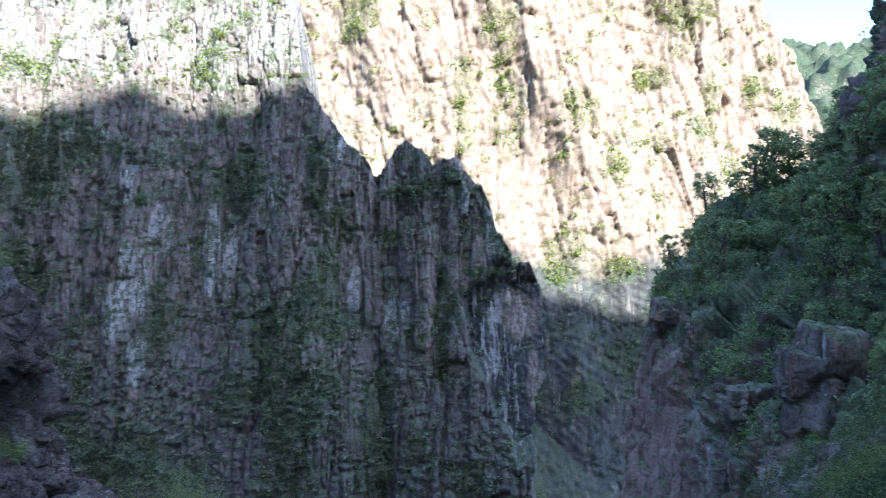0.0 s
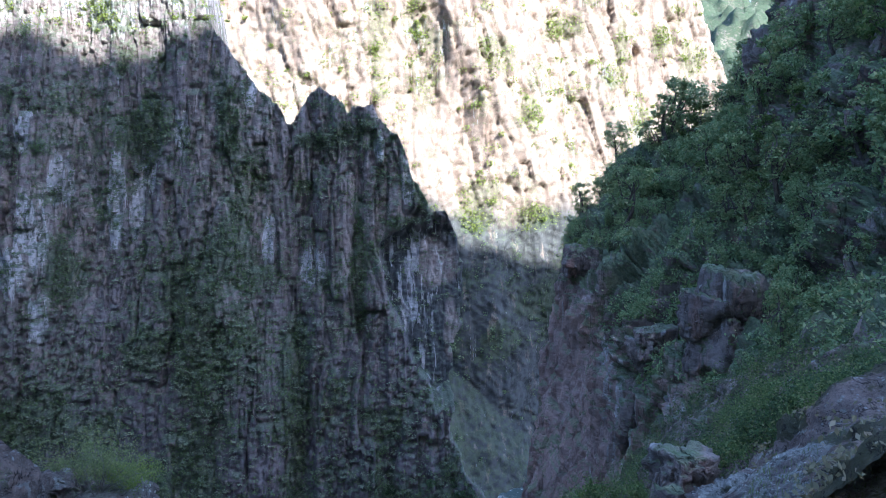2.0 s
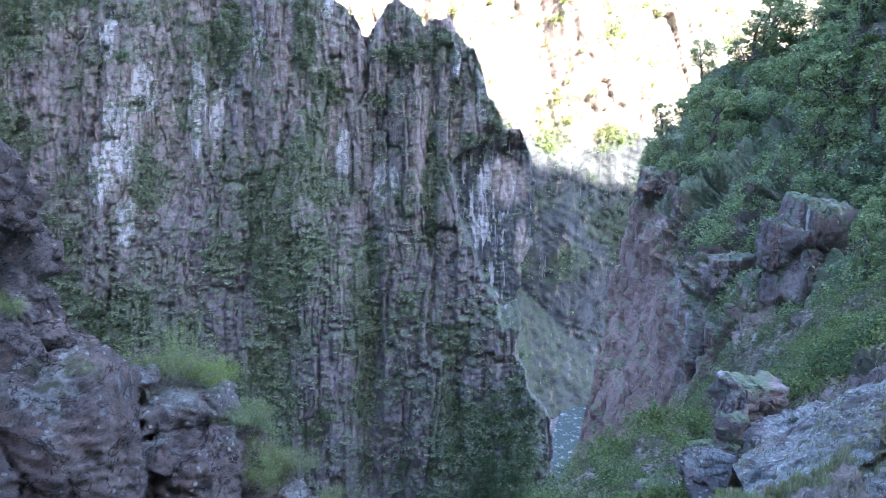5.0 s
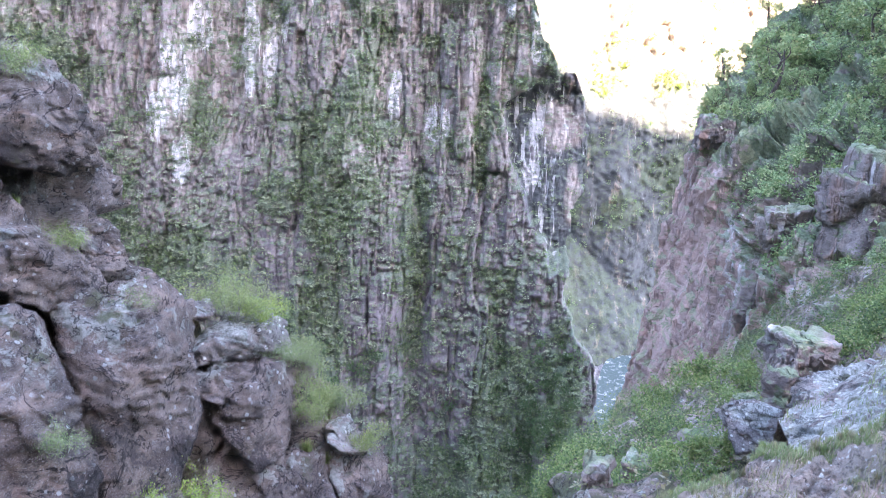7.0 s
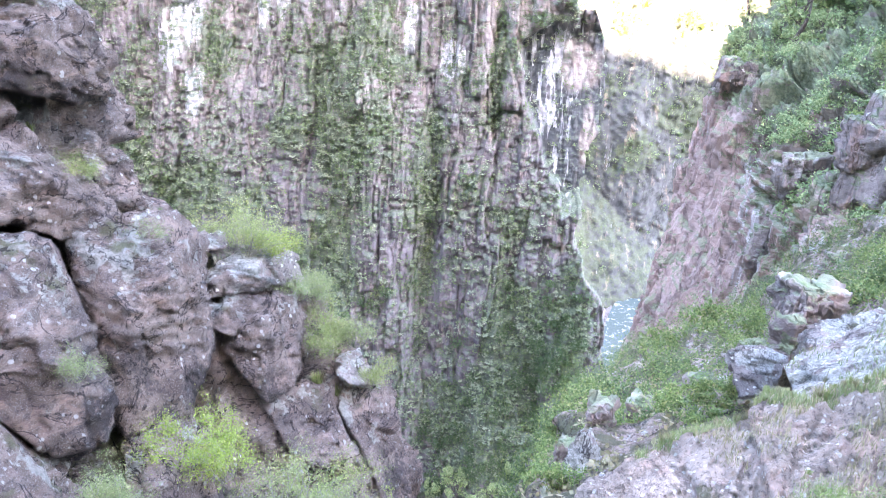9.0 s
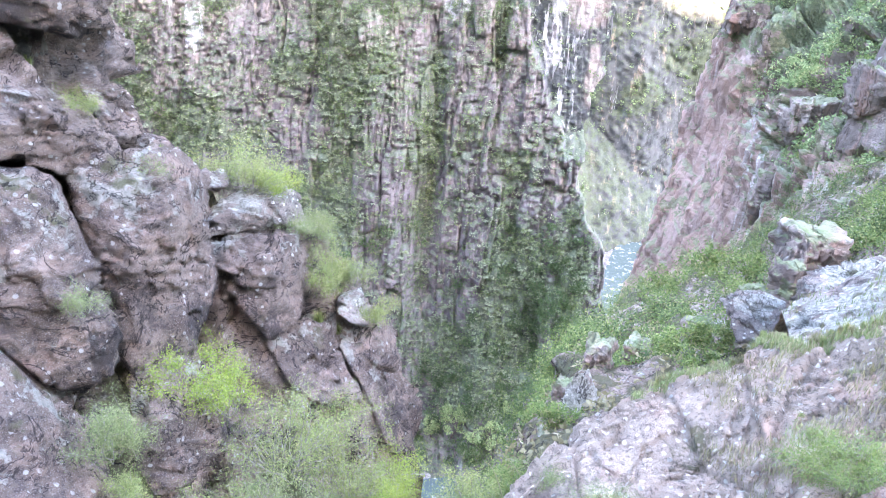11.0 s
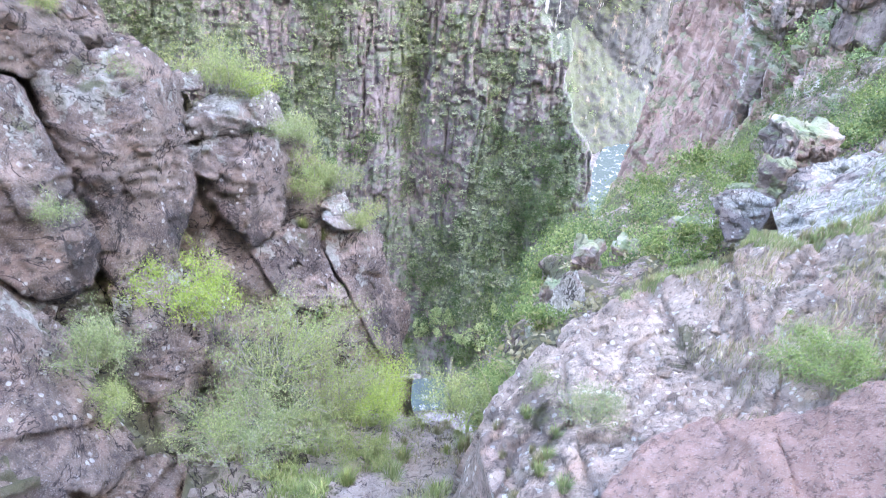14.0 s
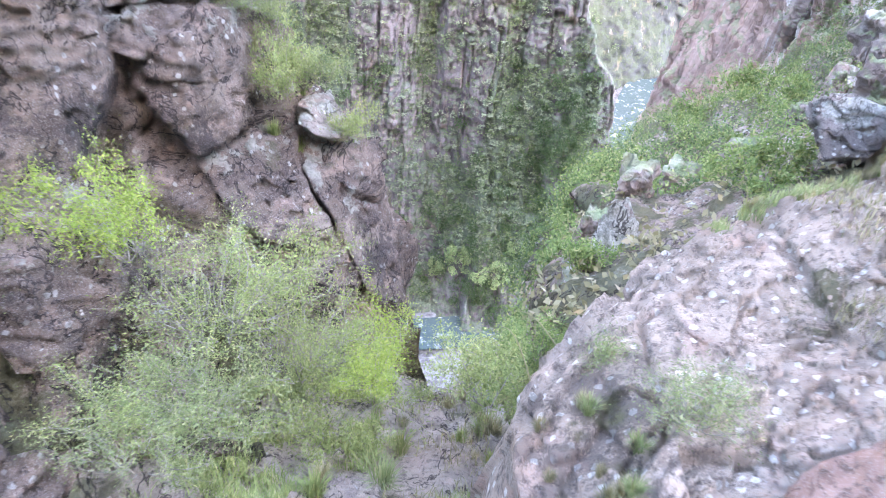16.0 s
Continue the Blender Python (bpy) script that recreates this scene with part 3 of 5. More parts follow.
def ribbon(name, half, z, count, material, label, category, bumpy):
    off = np.linspace(-half, half, count)
    xy = line[:, None, :] + side[:, None, :] * off[None, :, None]
    p = np.concatenate([xy, np.full(xy.shape[:2] + (1,), z)], 2).reshape(-1, 3)
    p[:, 2] += bumpy * fbm(p * 0.5, 4, 71) + bumpy * 1.5 * (np.abs(np.tile(off, len(line))) / half) ** 2
    ob = new(name, mesh_of(name, p, grid_faces(len(line), count), material))
    return tagged(ob, label, category, kind="structure")


ribbon("riverbank", 16, -107.6, 40, GRAVEL, "pale stony riverbank", "riverbank", 0.8)
ribbon("river", 4.4, -106.2, 30, WATER, "turquoise river with white rapids", "river", 0.06)


def mountain_height(x, y):
    p = np.stack([x, y, 0 * x], 1) / 260
    return 330 * step(800, 1750, y) * (0.85 + 0.2 * fbm(p, 2, 81)) + 55 * ridged(p * 2.2, 5, 82) - 25 + 0.12 * (x - 700)


mx, my = np.meshgrid(np.linspace(200, 1500, 150), np.linspace(700, 2000, 120))
mp = np.stack([mx.ravel(), my.ravel(), mountain_height(mx.ravel(), my.ravel())], 1)
mountain = new("backdrop_mountain", mesh_of("backdrop_mountain", mp, grid_faces(120, 150), HILL_ROCK, False, {"green": 0.85 + 0.4 * fbm(mp * 0.01, 4, 83)}))
tagged(mountain, "distant green mountain ridge in the sun", "mountain", kind="structure")

# The mountain that the road runs along; its crest throws the shade over the gorge.
CREST_X = (-575, -75, 185, 215, 226, 240, 249, 259, 265, 276, 282, 305, 335, 382, 389, 401, 425, 545, 1025)
CREST_Z = (424, 429, 436, 441, 441, 449, 445, 442, 443, 449, 439, 438, 450, 474, 469, 468, 465, 459, 454)


def crest_sheet():
    xs = np.linspace(-800, 1000, 460)
    v = np.linspace(0, 1, 40)
    crest = np.interp(xs, CREST_X, CREST_Z) + 1.2 * fbm(np.stack([xs, 0 * xs, 0 * xs], 1) * 0.12, 3, 91)
    y = -12 - 438 * v[:, None] + 0 * xs[None, :]
    z = -4 + (crest[None, :] + 4) * v[:, None] ** 1.15
    p = np.stack([np.repeat(xs[None, :], 40, 0).ravel(), y.ravel(), z.ravel()], 1)
    w = np.repeat(np.sin(np.pi * v) ** 0.7, len(xs))
    p[:, 1] += 9 * w * fbm(p * 0.03, 4, 92)
    p = np.vstack([p, p[-len(xs):] + (0, -300, -200)])
    return mesh_of("backdrop_ridge", p, grid_faces(41, len(xs)), HILL_ROCK, False, {"green": 0.3 + 0.3 * fbm(p * 0.02, 3, 93)})


tagged(new("backdrop_ridge", crest_sheet()), "steep wooded mountainside above the road", "mountain", kind="structure")

# ---------------------------------------------------------------- the near side: cliff, spur, gully
RIGHT_CLIFF = [
    [(21.3, 76.8, -7.6), (29.4, 82.9, -1.4), (35.3, 82.7, 2.4), (38.8, 78.8, 4.9), (40, 75.5, 10.1), (40.3, 71.6, 17.5), (41.9, 60, 20.5), (37.9, 43.4, 16.7)],
    [(19, 69.8, -9.5), (22, 68.2, -6.8), (26.9, 66.6, -4.6), (30.7, 62.9, -2), (32.7, 59.6, 1.7), (35, 57.7, 8.2), (35.8, 49.5, 10.5), (32.7, 36.8, 8.8)],
    [(18, 68.8, -11.5), (18.8, 62.3, -10.9), (21.4, 58.4, -9.8), (23.9, 52.4, -6.4), (27.1, 48.8, -4.5), (29.6, 45.1, -0.7), (29.4, 37.9, 1.5), (27.5, 29.1, 1.4)],
    [(16, 66.3, -19.7), (17, 59.9, -18.8), (18.4, 54.8, -16), (20.6, 50.4, -13.2), (21.2, 44, -10.6), (23.8, 40.7, -9.2), (24.2, 33.7, -6.6), (22, 22.8, -4.6)],
    [(13.6, 62.5, -28.4), (15.4, 56.5, -25.8), (17.6, 50.8, -21.7), (18, 45.2, -18.3), (18.3, 39.5, -14.8), (18.2, 31.6, -10.7), (18.2, 25.1, -7.8), (16.36, 16.75, -5.29)],
    [(10.9, 58.3, -37.2), (13.7, 51.9, -33), (15.8, 46.7, -28.7), (16.2, 41, -23.6), (16.9, 36.9, -19.5), (17.2, 29.6, -13.9), (16.73, 22.85, -9.9), (14.74, 14.93, -6.61)],
]


def cliff_height(p):
    block, joint = facets(p * (0.28, 0.28, 0.14), 101, 0.6, True)
    small, seam = facets(p * (0.8, 0.8, 1.1), 102, 0.7, True)
    rugged = np.where(p[:, 2] > -9, 1, step(17.0, 20.5, p[:, 0]) * 0.88 + 0.12)
    h = rugged * (2.4 * block - 0.8 * (1 - step(0, 0.12, joint)) + 0.7 * small) + 0.9 * fbm(p * 0.11, 4, 103) + 0.14 * fbm(p * 1.1, 3, 104)
    columns, crack = facets(p * (0.55, 0.55, 0.06), 107, 0.6)
    h = h + (1 - rugged) * (0.5 * columns - 0.25 * (1 - step(0, 0.1, crack)))
    strata = p[:, 2] / 1.5 + fbm(p * 0.15, 3, 105)
    return h + 0.7 * rugged * (strata - np.floor(strata))


def cliff_masks(p, n, h):
    rough = fbm(p * 0.2, 4, 106)
    red = step(21, 17.5, p[:, 0]) * step(-8, -13, p[:, 2])
    return {
        "green": np.clip(step(0.25, 0.7, n[:, 2] + 0.25 * rough) * 0.9 + 0.28 * (1 - red) + 0.2 * rough, 0, 1),
        "pale": np.clip(0.55 * step(0.1, 0.6, rough) * (1 - red) - 0.25 * red + 0.8 * np.exp(-((p[:, 0] - 18.6) / 1.3) ** 2) * red, 0, 1),
        "rust": np.clip(red * (0.9 + 0.4 * rough), 0, 1),
        "blue": np.zeros(len(p)),
    }


right_cliff, CLIFF, CLIFF_N = sheet("cliff_near_side", RIGHT_CLIFF, 380, 330, cliff_height, SIDE_ROCK, "red smooth cliff face under a bushy rocky slope", "cliff", cliff_masks)
bottom = CLIFF[-1]
drop_r = np.linspace(0, 1, 60)[:, None, None]
low_r = np.concatenate([bottom[:, :2] + (-4, -6), np.full((len(bottom), 1), -109)], 1)
rp = (bottom[None] * (1 - drop_r) + low_r[None] * drop_r).reshape(-1, 3)
rp = rp + np.repeat(np.clip(np.linspace(0, 8, 60), 0, 1), len(bottom))[:, None] * np.stack([1.6 * fbm(rp * 0.12, 4, 108), 1.6 * fbm(rp * 0.12, 4, 109), 0 * rp[:, 0]], 1)
tagged(new("cliff_near_side_foot", mesh_of("cliff_near_side_foot", rp, grid_faces(60, len(bottom)), SIDE_ROCK, False, {"green": 0.3 + 0.3 * fbm(rp * 0.1, 3, 110), "rust": 0.4 + 0 * rp[:, 0]})), "lower part of the red cliff down to the river", "cliff", kind="structure")
back = np.linspace(0, 1, 20)[None, :, None]
bp = (CLIFF[:, 0][:, None, :] + back * np.array((38, 30, 0))).reshape(-1, 3)
tagged(new("cliff_near_side_back", mesh_of("cliff_near_side_back", bp, grid_faces(CLIFF.shape[0], 20), SIDE_ROCK, False, {"green": 0.3 + 0 * bp[:, 0]})), "far flank of the red cliff", "cliff", kind="structure")

# The walls that close the gorge below the road and upstream. The one below the road is unseen and set forward to hold
# light off the lower gorge.
NEAR_WALL = [
    [(-150, 40, -20), (-70, 14, -10), (-12, 9, -10), (-4, 9.2, -15), (3, 10, -17), (14, 20, -16)],
    [(-150, 62, -60), (-70, 58, -58), (-12, 54, -68), (-4, 54, -70), (3, 54, -70), (16, 54, -62)],
    [(-150, 96, -109), (-70, 96, -109), (-12, 90, -112), (-4, 90, -112), (6, 90, -112), (20, 94, -112)],
]
UPSTREAM = [
    [(-128, 170, 80), (-130, 120, 70), (-133, 60, 60), (-140, -20, 40)],
    [(-124, 160, 0), (-124, 110, 0), (-126, 50, 10), (-130, -20, 20)],
    [(-120, 140, -109), (-118, 110, -109), (-118, 70, -109), (-120, -20, -60)],
]


def rough_wall(p):
    return 5 * fbm(p * 0.05, 4, 94) + 2.0 * facets(p * (0.2, 0.2, 0.1), 95, 0.6)[0]


def wall_cover(p, n, h):
    return {"green": np.clip(0.4 + 0.5 * fbm(p * 0.08, 3, 96), 0, 1)}


sheet("wall_below_road", NEAR_WALL, 120, 90, rough_wall, WALL_ROCK, "steep rock wall falling from the road to the river", "cliff", wall_cover)
# Unseen; added to stop light leaking in under the ridge onto the walls.
SLOPE_WALL = [
    [(22, 26, -26), (45, 26, -14), (120, 0, -8), (400, -10, -6), (1000, -12, -5)],
    [(22, 50, -64), (45, 56, -60), (120, 40, -55), (400, 40, -55), (1000, 40, -55)],
    [(24, 88, -112), (45, 84, -112), (120, 80, -112), (400, 80, -112), (1000, 80, -112)],
]
TERRACE = [
    [(-150, -14, -6), (-70, -14, -6), (-12, -14, -6), (3, -14, -6), (22, -14, -6), (45, -14, -6), (120, -14, -6), (1000, -14, -6)],
    [(-150, 41, -21), (-70, 15, -11), (-12, 10, -12), (3, 11, -19), (22, 27, -27), (45, 27, -15), (120, 1, -9), (1000, -11, -7)],
]
sheet("wall_below_slope", SLOPE_WALL, 160, 60, rough_wall, WALL_ROCK, "unseen rock wall closing the gap below the mountainside downstream", "cliff", wall_cover)
sheet("ground_terrace", TERRACE, 120, 40, lambda p: 0.3 * fbm(p * 0.2, 3, 97), SOIL, "earth bench that carries the road", "ground")
sheet("wall_upstream", UPSTREAM, 100, 120, rough_wall, WALL_ROCK, "gorge wall closing the upstream side", "cliff", wall_cover)
SPUR_NET = [
    [(0.83, 8.84, -12.09), (0.98, 11.82, -13.54), (2.07, 19.06, -17.56), (4.1, 29.6, -23.5), (7.8, 45, -32.5)],
    [(0.98, 9.59, -8.72), (1.62, 13.31, -10.46), (3.1, 20.59, -13.83), (5.7, 31.4, -18.7), (9.8, 46.6, -25.4)],
    [(1.75, 9.46, -8.13), (2.88, 12.8, -9.16), (4.98, 18.9, -12.12), (8.6, 29.6, -16.7), (13.1, 45.1, -22.3)],
    [(3.57, 9.91, -6.91), (5.57, 13.75, -8.29), (8.58, 19.9, -10.31), (12, 28.7, -13.6), (15.8, 43.5, -19)],
    [(5.82, 9.97, -5.54), (7.43, 12.81, -6.06), (11.22, 19.72, -7.82), (15.5, 28.4, -10.4), (18.4, 40, -13.4)],
    [(6.82, 9.05, -3.94), (8.46, 11.59, -4.39), (12.26, 17.41, -5.54), (16.02, 24.34, -7.11), (19.5, 33.7, -9.1)],
    [(12, 7, -1.8), (14, 9.5, -2.2), (17.5, 15, -3.2), (21, 22, -4.6), (25, 31, -5.5)],
]


def spur_height(p):
    block, joint = cells(p * 0.55, 111)
    return 0.55 * fbm(p * 0.35, 4, 112) + 1.3 * (block - 0.4) * step(0.0, 0.4, fbm(p * 0.16, 3, 113)) * step(15, 21, np.linalg.norm(p, axis=1)) + 0.10 * fbm(p * 2.2, 3, 114)


def soil_masks(p, n, h):
    rough = fbm(p * 0.5, 4, 115)
    return {"green": np.clip(0.55 + 0.7 * rough, 0, 1), "pale": np.clip(0.4 * rough, 0, 1), "dark": np.clip(0.3 + rough, 0, 1)}


spur, SPUR, SPUR_N = sheet("slope_spur", SPUR_NET, 200, 200, spur_height, LICHEN_ROCK, "green rocky spur falling to the gorge", "slope", soil_masks)
drop = np.stack([SPUR[0] + (0.10 * k, 0.02 * k, -0.98 * k) for k in np.geomspace(0.01, 75, 60)], 0)
drop = drop + np.stack([1.3 * fbm(drop.reshape(-1, 3) * 0.25, 4, 117), 1.3 * fbm(drop.reshape(-1, 3) * 0.25, 4, 118), 0 * drop[..., 0].ravel()], 1).reshape(drop.shape) * np.clip(np.geomspace(0.01, 75, 60) / 6, 0, 1)[:, None, None]
dv = drop.reshape(-1, 3)
tagged(new("cliff_spur_foot", mesh_of("cliff_spur_foot", dv, grid_faces(60, drop.shape[1]), SIDE_ROCK, False, {"green": 0.35 + 0.4 * fbm(dv * 0.2, 3, 119), "pale": 0.4 * fbm(dv * 0.3, 3, 120)})), "broken grey cliff below the green spur", "cliff", kind="structure")
GULLY_NET = [
    [(-4.77, 13.02, -11.18), (-3.07, 12.79, -12.05), (-1.44, 12.55, -12.61), (-0.05, 11.5, -12.31), (0.94, 10.57, -11.77)],
    [(-3.74, 10.31, -9.2), (-2.46, 10.45, -9.8), (-1.15, 10.25, -10.11), (-0.15, 9.7, -9.89), (0.77, 9.12, -9.59)],
    [(-3.28, 8.45, -8.61), (-1.99, 8.51, -8.83), (-0.88, 8.18, -8.79), (-0.06, 7.76, -8.54), (0.67, 7.13, -8.14)],
    [(-3.08, 6.63, -7.78), (-1.67, 6.62, -7.86), (-0.7, 6.37, -7.71), (0.02, 6.06, -7.48), (0.66, 5.72, -7.21)],
    [(-2.68, 4.71, -6.86), (-1.43, 4.85, -6.94), (-0.58, 4.79, -6.87), (0.14, 4.58, -6.68), (0.84, 4.32, -6.44)],
]


def gully_height(p):
    stones, gap = cells(p * 5, 121)
    return 0.22 * fbm(p * 0.9, 4, 122) + 0.07 * (stones - 0.5) * step(0.0, 0.4, fbm(p * 0.8, 2, 123)) + 0.03 * fbm(p * 6, 3, 124)


def gully_masks(p, n, h):
    rough = fbm(p * 0.8, 4, 125)
    return {"green": np.clip(0.25 + 0.9 * rough, 0, 1), "pale": np.clip(0.3 + rough, 0, 1), "dark": 0 * h}


gully, GULLY, GULLY_N = sheet("slope_gully", GULLY_NET, 260, 220, gully_height, SOIL, "gravelly gully with scattered tufts", "slope", gully_masks)
lip = np.stack([GULLY[0] + (0, -0.05 * k, -0.98 * k) for k in np.geomspace(0.01, 60, 30)], 0).reshape(-1, 3)
tagged(new("cliff_gully_foot", mesh_of("cliff_gully_foot", lip + 0.8 * np.stack([fbm(lip * 0.4, 3, 126)] * 3, 1) * np.clip(np.repeat(np.geomspace(0.01, 60, 30), GULLY.shape[1]) / 4, 0, 1)[:, None], grid_faces(30, GULLY.shape[1]), SIDE_ROCK, False, {"green": 0.5 + 0 * lip[:, 0]})), "dark rock step below the gully", "cliff", kind="structure")

ROAD_NET = [
    [(-16, 6, -6.5), (-5, 3.2, -6.2), (-2, 4.2, -7.3), (1, 4.0, -7.0), (2.5, 3.0, -5.9), (5, 3.0, -4.9), (16, 8, -4.5)],
    [(-16, 4, -4.5), (-5, 2.0, -4.2), (-2, 2.3, -4.6), (1, 2.3, -4.5), (2.5, 1.9, -4.1), (5, 2.1, -3.6), (16, 5, -3)],
    [(-16, 1, -1.8), (-5, 0.8, -1.7), (-2, 0.8, -1.7), (1, 0.8, -1.7), (2.5, 0.8, -1.7), (5, 0.9, -1.7), (16, 2, -1.7)],
    [(-16, -5, -1.6), (-5, -5, -1.6), (-2, -5, -1.6), (1, -5, -1.6), (2.5, -5, -1.6), (5, -5, -1.6), (16, -5, -1.6)],
    [(-16, -14, -1.6), (-5, -14, -1.6), (-2, -14, -1.6), (1, -14, -1.6), (2.5, -14, -1.6), (5, -14, -1.6), (16, -14, -1.6)],
]
sheet("ground_roadside", ROAD_NET, 90, 70, lambda p: 0.05 * fbm(p * 0.9, 4, 127), SOIL, "gravel verge and bank where the road passes", "roadside")

# ---------------------------------------------------------------- the pale slab and the red ledge
SLAB_NET = [
    [(0.36, 6.63, -6.51), (1.03, 7.74, -6.57), (1.99, 8.89, -6.51), (3.27, 9.6, -6.23), (4.49, 9.72, -5.84), (5.75, 9.68, -4.96)],
    [(0.33, 6.04, -6.25), (1.02, 7.02, -6.16), (1.9, 7.94, -6.11), (3.06, 8.5, -5.92), (4.2, 8.53, -5.53), (5.28, 8.39, -4.78)],
    [(0.45, 5.38, -6.17), (1.19, 6.18, -6.01), (1.94, 6.9, -6.08), (2.96, 7.4, -5.87), (3.89, 7.44, -5.43), (4.92, 7.28, -4.77)],
    [(0.61, 4.69, -6.07), (1.44, 5.3, -5.82), (2.16, 5.82, -5.81), (2.97, 6.31, -5.69), (3.79, 6.47, -5.33), (4.66, 6.33, -4.78)],
    [(0.81, 3.97, -6.07), (1.55, 4.5, -5.79), (2.31, 4.81, -5.69), (3.07, 5.22, -5.52), (3.84, 5.48, -5.24), (4.48, 5.41, -4.78)],
]


def slab_height(p):
    block, joint = facets(p * (0.7, 0.45, 1.2), 131, 0.6)
    small, seam = facets(p * (2.6, 1.9, 4), 132, 0.8)
    strata = (0.35 * p[:, 0] - 0.3 * p[:, 1] + p[:, 2]) / 0.28 + 0.8 * fbm(p * 0.8, 3, 133)
    return 0.22 * block - 0.04 * (1 - step(0, 0.06, joint)) + 0.05 * small + 0.07 * (strata - np.floor(strata)) + 0.08 * fbm(p * 1.2, 4, 134) + 0.02 * fbm(p * 9, 3, 135)


def slab_masks(p, n, h):
    rough = fbm(p * 0.7, 4, 136)
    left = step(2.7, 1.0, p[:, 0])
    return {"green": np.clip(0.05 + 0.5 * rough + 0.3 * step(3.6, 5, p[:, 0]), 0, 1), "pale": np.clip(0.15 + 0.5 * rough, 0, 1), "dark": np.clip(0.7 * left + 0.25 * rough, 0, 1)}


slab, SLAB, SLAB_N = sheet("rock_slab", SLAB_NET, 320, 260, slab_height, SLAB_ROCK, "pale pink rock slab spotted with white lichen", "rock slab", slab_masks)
RED_NET = [
    [(1.52, 5.25, -5.71), (2.01, 5.51, -5.58), (2.6, 5.75, -5.39), (3.33, 5.9, -5.13), (3.97, 5.91, -4.82), (4.68, 5.73, -4.38)],
    [(1.38, 4.76, -5.49), (1.93, 5.07, -5.32), (2.54, 5.29, -5.14), (3.22, 5.44, -4.91), (3.81, 5.35, -4.57), (4.42, 5.19, -4.19)],
    [(1.39, 4.14, -5.34), (1.98, 4.49, -5.13), (2.5, 4.65, -4.89), (3.12, 4.8, -4.69), (3.65, 4.71, -4.39), (4.14, 4.6, -4.07)],
    [(1.52, 3.37, -5.23), (2.06, 3.71, -5.06), (2.56, 3.88, -4.82), (3.08, 3.97, -4.59), (3.5, 3.91, -4.32), (3.9, 3.84, -4.04)],
]


def red_height(p):
    block, joint = facets(p * (0.8, 0.5, 1.4), 141, 0.7)
    return 0.22 * block - 0.015 * (1 - step(0, 0.12, joint)) + 0.10 * fbm(p * 1.6, 4, 142) + 0.012 * fbm(p * 14, 3, 143)


red, RED, RED_N = sheet("rock_ledge", RED_NET, 220, 160, red_height, RED_ROCK, "bare dusty red rock ledge", "rock ledge", lambda p, n, h: {"green": 0 * h, "pale": 0.2 + 0 * h, "dark": 0 * h})


def skirt(name, edge, shift, material, label, masks=("green", "pale", "dark")):
    """The hidden side of a sheet, from its rim down and back, so that it has body."""
    s = np.linspace(0, 1, 14)[:, None, None]
    p = (edge[None] + s * np.asarray(shift)[None, None, :]).reshape(-1, 3)
    p = p + 0.25 * np.repeat(np.sin(np.linspace(0, np.pi, 14)), edge.shape[0])[:, None] * np.stack([fbm(p * 0.9, 3, 151), fbm(p * 0.9, 3, 152), 0 * p[:, 0]], 1)
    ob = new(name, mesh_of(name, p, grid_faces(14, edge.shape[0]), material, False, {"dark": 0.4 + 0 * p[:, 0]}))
    return tagged(ob, label, "rock", kind="structure")


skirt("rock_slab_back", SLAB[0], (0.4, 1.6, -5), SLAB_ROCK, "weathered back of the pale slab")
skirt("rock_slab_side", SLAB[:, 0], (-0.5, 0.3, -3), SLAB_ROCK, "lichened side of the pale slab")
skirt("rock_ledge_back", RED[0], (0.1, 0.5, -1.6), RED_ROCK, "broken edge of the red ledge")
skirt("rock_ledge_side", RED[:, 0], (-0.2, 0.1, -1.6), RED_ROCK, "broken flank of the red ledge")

BANK_NET = [
    [(5.21, 12.0, -6.48), (6.43, 12.45, -5.9), (7.33, 12.67, -5.39), (9.02, 12.59, -4.75), (10.84, 12.41, -4.2)],
    [(4.68, 9.99, -6.09), (5.6, 10.05, -5.62), (6.31, 9.89, -5.12), (7.37, 9.66, -4.61), (8.59, 9.39, -4.19)],
    [(4.09, 7.65, -5.37), (4.65, 7.51, -5.1), (5.19, 7.38, -4.76), (5.93, 7.28, -4.46), (6.7, 7.1, -4.12)],
]


def bank_height(p):
    block, joint = facets(p * (0.9, 0.9, 1.6), 137, 0.7)
    return 0.09 * block - 0.03 * (1 - step(0, 0.08, joint)) + 0.10 * fbm(p * 1.1, 4, 138) + 0.02 * fbm(p * 8, 3, 139)


def bank_masks(p, n, h):
    rough = fbm(p * 0.8, 4, 140)
    return {"green": np.clip(0.25 + 0.9 * rough, 0, 1), "pale": np.clip(0.45 + 0.6 * rough, 0, 1), "dark": np.clip(0.1 - rough, 0, 1)}


bank, BANK, BANK_N = sheet("rock_bank", BANK_NET, 200, 120, bank_height, PALE_ROCK, "white lichened bank with cushions of moss", "rock bank", bank_masks)
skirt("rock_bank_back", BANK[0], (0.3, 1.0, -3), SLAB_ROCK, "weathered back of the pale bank")

